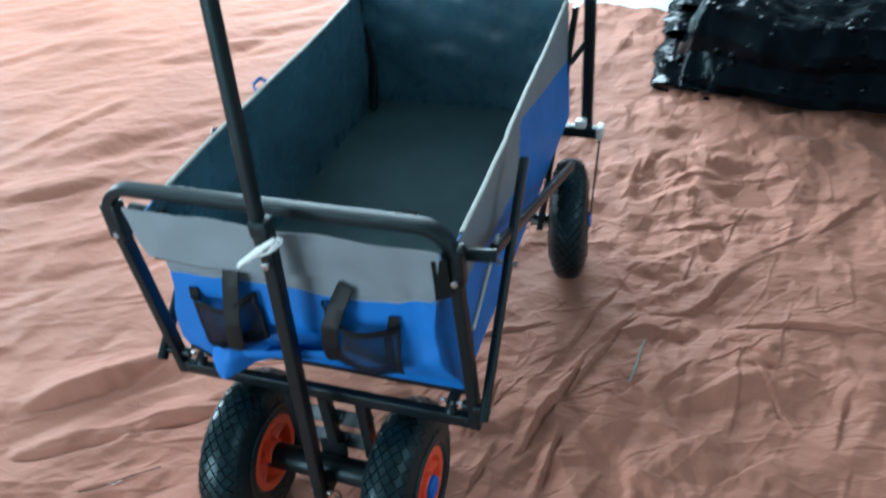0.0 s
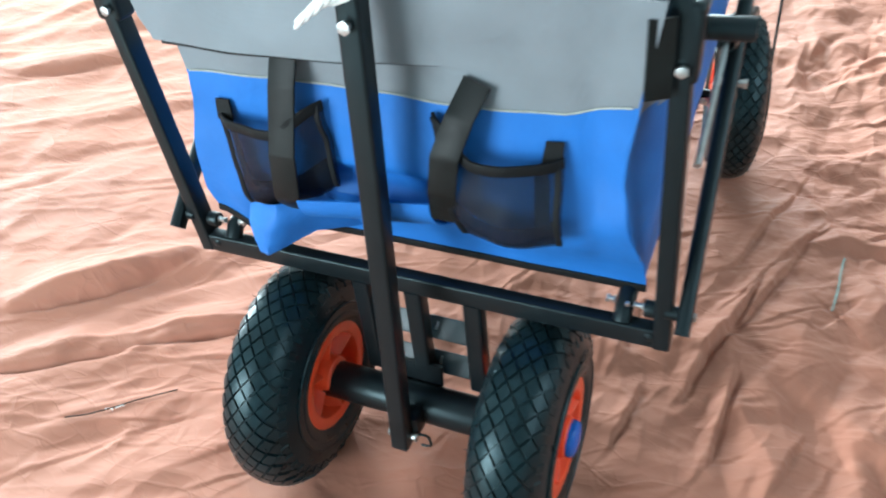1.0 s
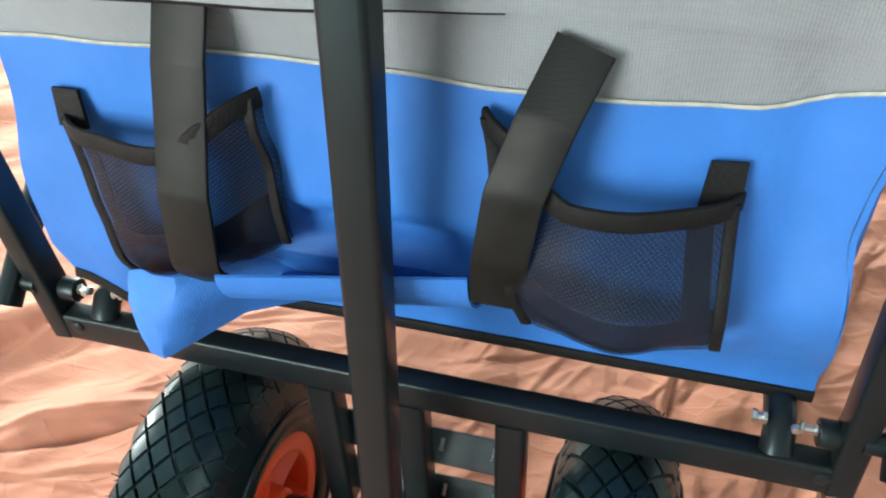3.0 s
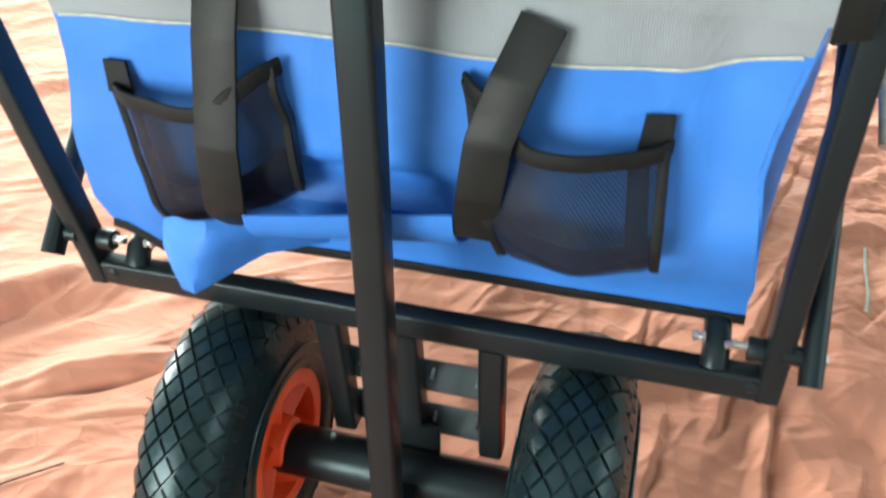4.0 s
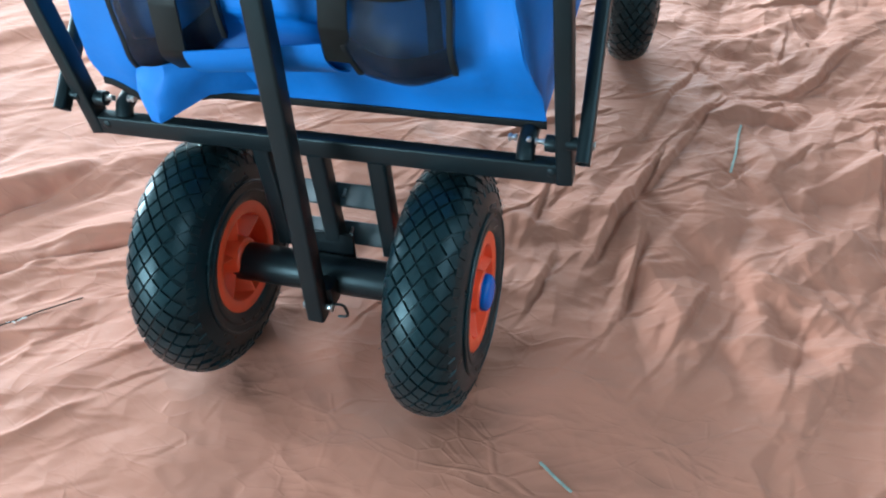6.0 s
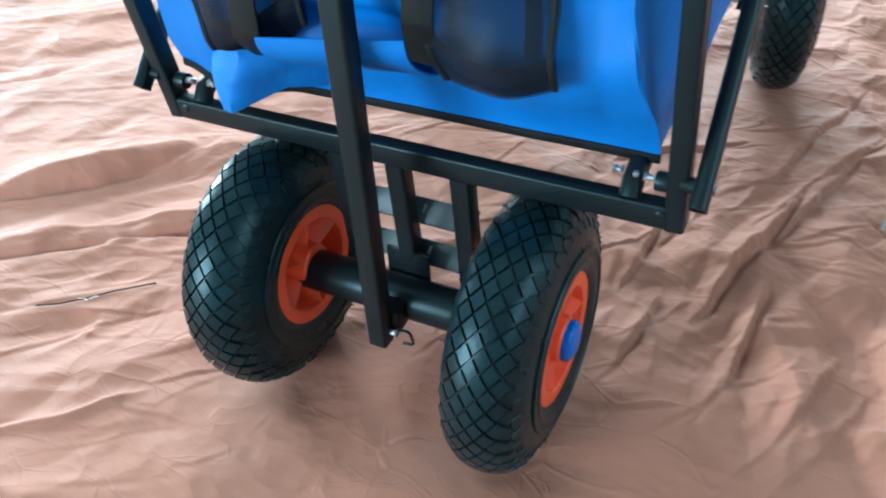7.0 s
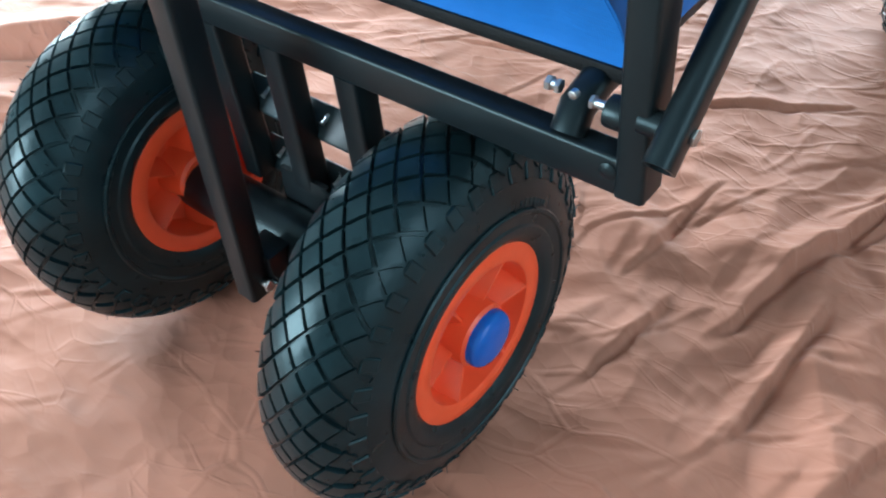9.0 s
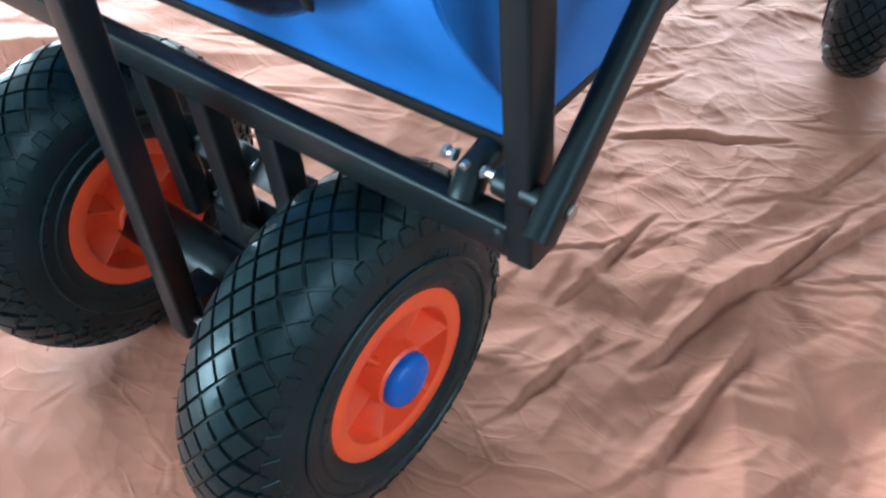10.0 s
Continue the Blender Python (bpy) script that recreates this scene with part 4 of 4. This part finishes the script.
def tread_mesh():
    # diamond blocks and shoulder lugs
    bm = bmesh.new()
    N, rows, pitch_w = 38, 4, 0.0142
    for i in range(2 * N):
        for j in range(-rows, rows + 1):
            if (i + j) % 2:
                continue
            a0, w0 = math.pi * i / N, j * pitch_w / 2
            half_a, half_w = math.pi / N * 0.88, pitch_w / 2 * 0.88
            last = abs(j) == rows
            grid = {}
            m = 3
            for p in range(m + 1):
                for q in range(m + 1):
                    e, f = p / m * 2 - 1, q / m * 2 - 1
                    da, dw = (e + f) / 2, (e - f) / 2
                    for lvl, (shrink, lift) in enumerate(((1.0, -0.0008), (0.93, 0.0014 if last else 0.0032))):
                        if lvl == 0 and 0 < p < m and 0 < q < m:
                            continue
                        w = w0 + dw * half_w * shrink * (1.0 if not last or dw * j < 0 else 0.5)
                        a = a0 + da * half_a * shrink
                        eps = 0.0005
                        slope = (section_r(w + eps) - section_r(w - eps)) / (2 * eps)
                        ln = math.hypot(1, slope)
                        rr, ww = section_r(w) + lift / ln, w - lift * slope / ln
                        grid[p, q, lvl] = bm.verts.new((rr * math.cos(a), rr * math.sin(a), ww))
            for p in range(m):
                for q in range(m):
                    bm.faces.new((grid[p, q, 1], grid[p + 1, q, 1], grid[p + 1, q + 1, 1], grid[p, q + 1, 1]))
            for k in range(m):
                for c in ((k, 0, k + 1, 0), (m, k, m, k + 1), (m - k, m, m - k - 1, m), (0, m - k, 0, m - k - 1)):
                    bm.faces.new((grid[c[0], c[1], 0], grid[c[2], c[3], 0], grid[c[2], c[3], 1], grid[c[0], c[1], 1]))
    # shoulder lugs
    for i in range(N):
        for sg in (-1, 1):
            a0 = 2 * math.pi * (i + 0.5) / N
            w = 0.0318
            slope = (section_r(w + 0.0005) - section_r(w - 0.0005)) / 0.001
            tilt = math.atan2(-slope, 1)
            lug = box((0.0024, 0.0085, 0.011), pose(0, 0, 0), 0.0007, 1)
            lug.transform(Matrix.Rotation(a0, 4, 'Z') @ Matrix.Translation((section_r(w), 0, sg * w)) @ Matrix.Rotation(-sg * tilt, 4, 'Y'))
            merge(bm, lug)
    # thin moulding hairs
    r = random.Random(11)
    for i in range(70):
        a, w = r.uniform(0, 2 * math.pi), r.choice((-1, 1)) * r.uniform(0.018, 0.034)
        base = Vector((section_r(w) * math.cos(a), section_r(w) * math.sin(a), w))
        tip = base + Vector((math.cos(a), math.sin(a), 0.6 * w / 0.03)).normalized() * r.uniform(0.004, 0.008) + Vector((r.uniform(-1, 1), r.uniform(-1, 1), r.uniform(-1, 1))) * 0.0015
        rod(base, tip, 0.0005, 0.0003, seg=4, bm=bm)
    return bm


def marking_mesh():
    """Small moulded marks that cannot be read, on both sidewalls."""
    bm = bmesh.new()
    r = random.Random(3)
    for sg in (-1, 1):
        for start in (5.6, 2.1):
            a = start
            for k in range(7):
                wd = r.uniform(0.0018, 0.0042)
                a += wd / 0.094 + 0.018
                slope = (section_r(0.0365 + 0.0005) - section_r(0.0365 - 0.0005)) / 0.001
                m = Matrix.Rotation(a, 4, 'Z') @ Matrix.Translation((section_r(0.0372), 0, sg * 0.0374)) @ Matrix.Rotation(sg * 0.25, 4, 'Y')
                merge(bm, box((r.uniform(0.003, 0.005), wd, 0.0008), m, 0.0003, 1))
    return bm


def rim_mesh():
    # pressed plastic rim: flat outer ring, sunken dish and hub, the same on both faces
    half = [(0.0615, 0.030), (0.0610, 0.0345), (0.0595, 0.0355), (0.0490, 0.0355), (0.0475, 0.0345), (0.0455, 0.022), (0.042, 0.0145), (0.024, 0.0125), (0.0215, 0.024), (0.0205, 0.035), (0.0185, 0.037), (0.0, 0.037)]
    bm = lathe(half, Matrix.Identity(4), 64)
    lathe([(r, -h) for r, h in half], Matrix.Identity(4), 64, bm=bm)
    lathe([(0.0615, -0.034), (0.0615, 0.034)], Matrix.Identity(4), 64, bm=bm)
    for sg in (-1, 1):
        for k in range(6):
            own = bmesh.new()
            pts = []
            for r, w, h in ((0.0185, 0.0060, 0.0290), (0.049, 0.0150, 0.0348)):
                pts.append([own.verts.new((r, w, sg * 0.0125)), own.verts.new((r, -w, sg * 0.0125)), own.verts.new((r, -0.0008, sg * h)), own.verts.new((r, 0.0008, sg * h))])
            for i in range(4):
                j = (i + 1) % 4
                own.faces.new((pts[0][i], pts[0][j], pts[1][j], pts[1][i]))
            own.faces.new(pts[0])
            own.faces.new(pts[1])
            own.transform(Matrix.Rotation(2 * math.pi * k / 6 + 0.3, 4, 'Z'))
            merge(bm, own)
    return bm


def cap_mesh():
    return lathe([(0.0, 0.0468), (0.006, 0.0466), (0.012, 0.0458), (0.0158, 0.0444), (0.0180, 0.0424), (0.0187, 0.0400), (0.0187, 0.0365)], Matrix.Identity(4), 40)


def wheel(x, y, spin, outer, rim_material, cap_material, toe=0):
    """outer: +1 when the hub cap faces +x."""
    hub = part("wheel", rod((0, 0, -0.030), (0, 0, 0.030), 0.016, seg=20), M_STEEL, wagon, "pneumatic wheel with diamond tread")
    hub.matrix_local = pose(x, y, R + 0.0015, 0, 0, toe) @ pose(0, 0, 0, 0, 90 * outer, 0) @ pose(0, 0, 0, 0, 0, spin)
    if not wheels:
        part("tyre", tyre_mesh(), M_RUBBER, hub, "black rubber tyre with diamond tread", smooth=32)
        tagged(part("tread", tread_mesh(), M_RUBBER, hub, "black diamond tread blocks", smooth=32), kind="stuff")
        tagged(part("moulded_marking", marking_mesh(), M_RUBBER, hub, "small raised rubber marks"), kind="stuff")
        part("rim", rim_mesh(), rim_material, hub, "bright orange plastic rim", smooth=35)
        part("hub_cap", cap_mesh(), cap_material, hub, "blue plastic hub cap")
    else:
        for o in wheels[0].children:
            c = new(o.name.split(".")[0], o.data)
            c.parent = hub
            c["label"] = o["label"]
            if o.name.startswith(("tread", "moulded")):
                c["kind"] = "stuff"
    wheels.append(hub)
    return hub


wheels = []
wheel(0.1225, AXY, 12, 1, M_ORANGE, M_CAP)
wheel(-0.134, AXY, 47, -1, M_ORANGE, M_CAP)
wheel(0.228, 0.700, 80, 1, M_ORANGE, M_CAP, 9)
wheel(-0.262, 0.690, 33, -1, M_ORANGE, M_CAP)

# ---- cord tied round the handle ----
cord = thing("cord", "white twisted cord tied round the wagon handle", "cord")
loop = []
for k in range(40):
    a = 2 * math.pi * k / 40
    loop.append(Vector((0.0105 + 0.0165 * math.cos(a), -0.0445 + 0.0165 * math.sin(a), 0.577 + 0.006 * math.cos(a))))
CORD = [(0.0020 * math.cos(k * math.pi / 4), 0.0020 * math.sin(k * math.pi / 4)) for k in range(8)]
part("knot", sweep(loop, CORD, (0, 0, 1), closed=True), M_CORD, cord)
for strand in range(3):
    tail = []
    for k in range(60):
        t = k / 59
        c = Vector((0.034, -0.062, 0.604)).lerp(Vector((-0.020, -0.064, 0.562)), t)
        ang = t * 13 + strand * 2.09
        wide = 0.0026 + 0.0030 * math.sin(math.pi * t) ** 2
        tail.append(c + Vector((wide * math.sin(ang) * 0.5, -0.003 + 0.0025 * math.cos(ang), wide * math.sin(ang))))
    part("loose_end", sweep(tail, CORD, (0, 1, 0)), M_CORD, cord)
bm = None
for k in range(4):
    bm = rod((0.022 + 0.003 * k, -0.060, 0.583 + 0.003 * k), (0.028 + 0.002 * k, -0.056, 0.593 + 0.002 * k), 0.0026, seg=8, bm=bm)
part("knot_turns", bm, M_CORD, cord)

# ---- pile of black plastic sheet ----


def pile():
    ob = thing("plastic_sheet_pile", "folded pile of glossy crinkled black plastic sheeting", "plastic sheeting")
    x0, x1, y0, y1 = 0.38, 2.1, 1.46, 2.46

    gu, gv = np.meshgrid(np.linspace(0, 1, 231), np.linspace(0, 1, 141), indexing="ij")
    crush = 0.007 * facets(gu * 26 + 9, gv * 17 + 9, 61) + 0.004 * facets(gu * 58 + 9, gv * 36 + 9, 62)

    def mound(u, v):
        x, y = x0 + (x1 - x0) * u, y0 + (y1 - y0) * v + 0.10 * math.exp(-(u / 0.12) ** 2) * (1 - v)
        up = smooth01(-0.01, 0.05, u) * smooth01(-0.01, 0.07, v) * smooth01(1.0, 0.96, u) * smooth01(1.0, 0.96, v)
        z = 0.24 * up ** 0.6 + up * (0.05 * nz(x, y, 1, 2.6) + 0.022 * nz(x, y, 5, 8))
        y += 0.010 * math.sin(z * 60 + 6 * nz(x, y, 1, 3)) * (1 - up ** 6) + 0.03 * nz(x, z, 9, 11) * (1 - up ** 4)
        z += up ** 5 * float(crush[int(round(min(1, max(0, u)) * 230)), int(round(min(1, max(0, v)) * 140))])
        return x + 0.030 * nz(y, x, 4, 9), y + 0.018 * nz(x, y, 7, 6) + 0.012 * nz(x, y, 2, 17), max(0.006, z)
    part("fold_layer", sheet(mound, 230, 140, 0.003), M_BAG, ob, smooth=25)
    for k, (xa, ya, yb, z, t) in enumerate(((0.31, 1.57, 2.44, 0.010, 0.030), (0.38, 1.66, 2.42, 0.052, 0.032), (0.33, 1.74, 2.43, 0.098, 0.034), (0.36, 1.82, 2.40, 0.150, 0.040))):
        def roll(u, v, xa=xa, ya=ya, yb=yb, z=z, t=t, k=k):
            # a sheet folded back on itself: the bend faces west
            a = math.pi * (u - 0.5)
            n = 0.016 * nz(v * 3, k, u, 3) + 0.006 * nz(v * 9, k, u * 3, 4)
            bend = xa + t * (1 - math.cos(a)) + 0.22 * max(0, abs(u - 0.5) - 0.25) * 4
            return bend + n * 2, ya + (yb - ya) * v + 0.3 * (bend - xa) * (v - 1), max(0.004, z + t * 0.5 * math.sin(a) + n * 0.5 + 0.5 * t)
        part("fold_layer", sheet(roll, 24, 60, 0.003), M_BAG, ob, smooth=50)
    return ob


pile()


# ---- marks on the tarp ----


def thread(points, width, material, label):
    bm = sweep([Vector(p) for p in points], squircle(width, 0.0012, 0.0004, 1), (1, -0.4, 0))
    return tagged(part("thread", bm, material), label, "thread")


thread([(x, y, tarp_z(x, y) + 0.0012) for x, y in ((0.404, 0.375), (0.406, 0.39), (0.408, 0.405), (0.410, 0.42), (0.411, 0.435), (0.412, 0.45), (0.413, 0.465), (0.415, 0.48), (0.417, 0.495))], 0.0032, M_TEAL, "teal plastic thread lying on the tarp")


def crease_shade():
    # a dark line for the shade along a fold edge, pale strands for glints
    def strand(pts, r):
        return sweep(fillet([Vector((x, y, tarp_z(x, y) + 0.0015)) for x, y in pts], 0.012, 3), [(r * math.cos(a), r * math.sin(a)) for a in (0, 1.26, 2.51, 3.77, 5.03)], (0, 0, 1))
    ob = part("loose_thread", strand([(-0.464, -0.100), (-0.440, -0.088), (-0.416, -0.069), (-0.392, -0.047), (-0.352, -0.016)], 0.0009), M_BIND)
    for x, y, dx, dy in ((-0.417, -0.070, 0.005, 0.003), (-0.407, -0.062, 0.004, 0.005)):
        part("fibre", strand([(x - dx, y - dy), (x + 0.001, y + 0.001), (x + dx, y + dy - 0.003)], 0.0007), M_CORD, ob, "pale strand standing in for a glint on the crease")
    return tagged(ob, "dark line drawn for the shade in a tarp crease, with pale glints", "thread")


crease_shade()
thread([(x, y, tarp_z(x, y) + 0.0012) for x, y in ((0.236, -0.120), (0.244, -0.126), (0.252, -0.132), (0.261, -0.138), (0.270, -0.144))], 0.003, M_TEAL, "short pale green plastic scrap lying on the tarp")
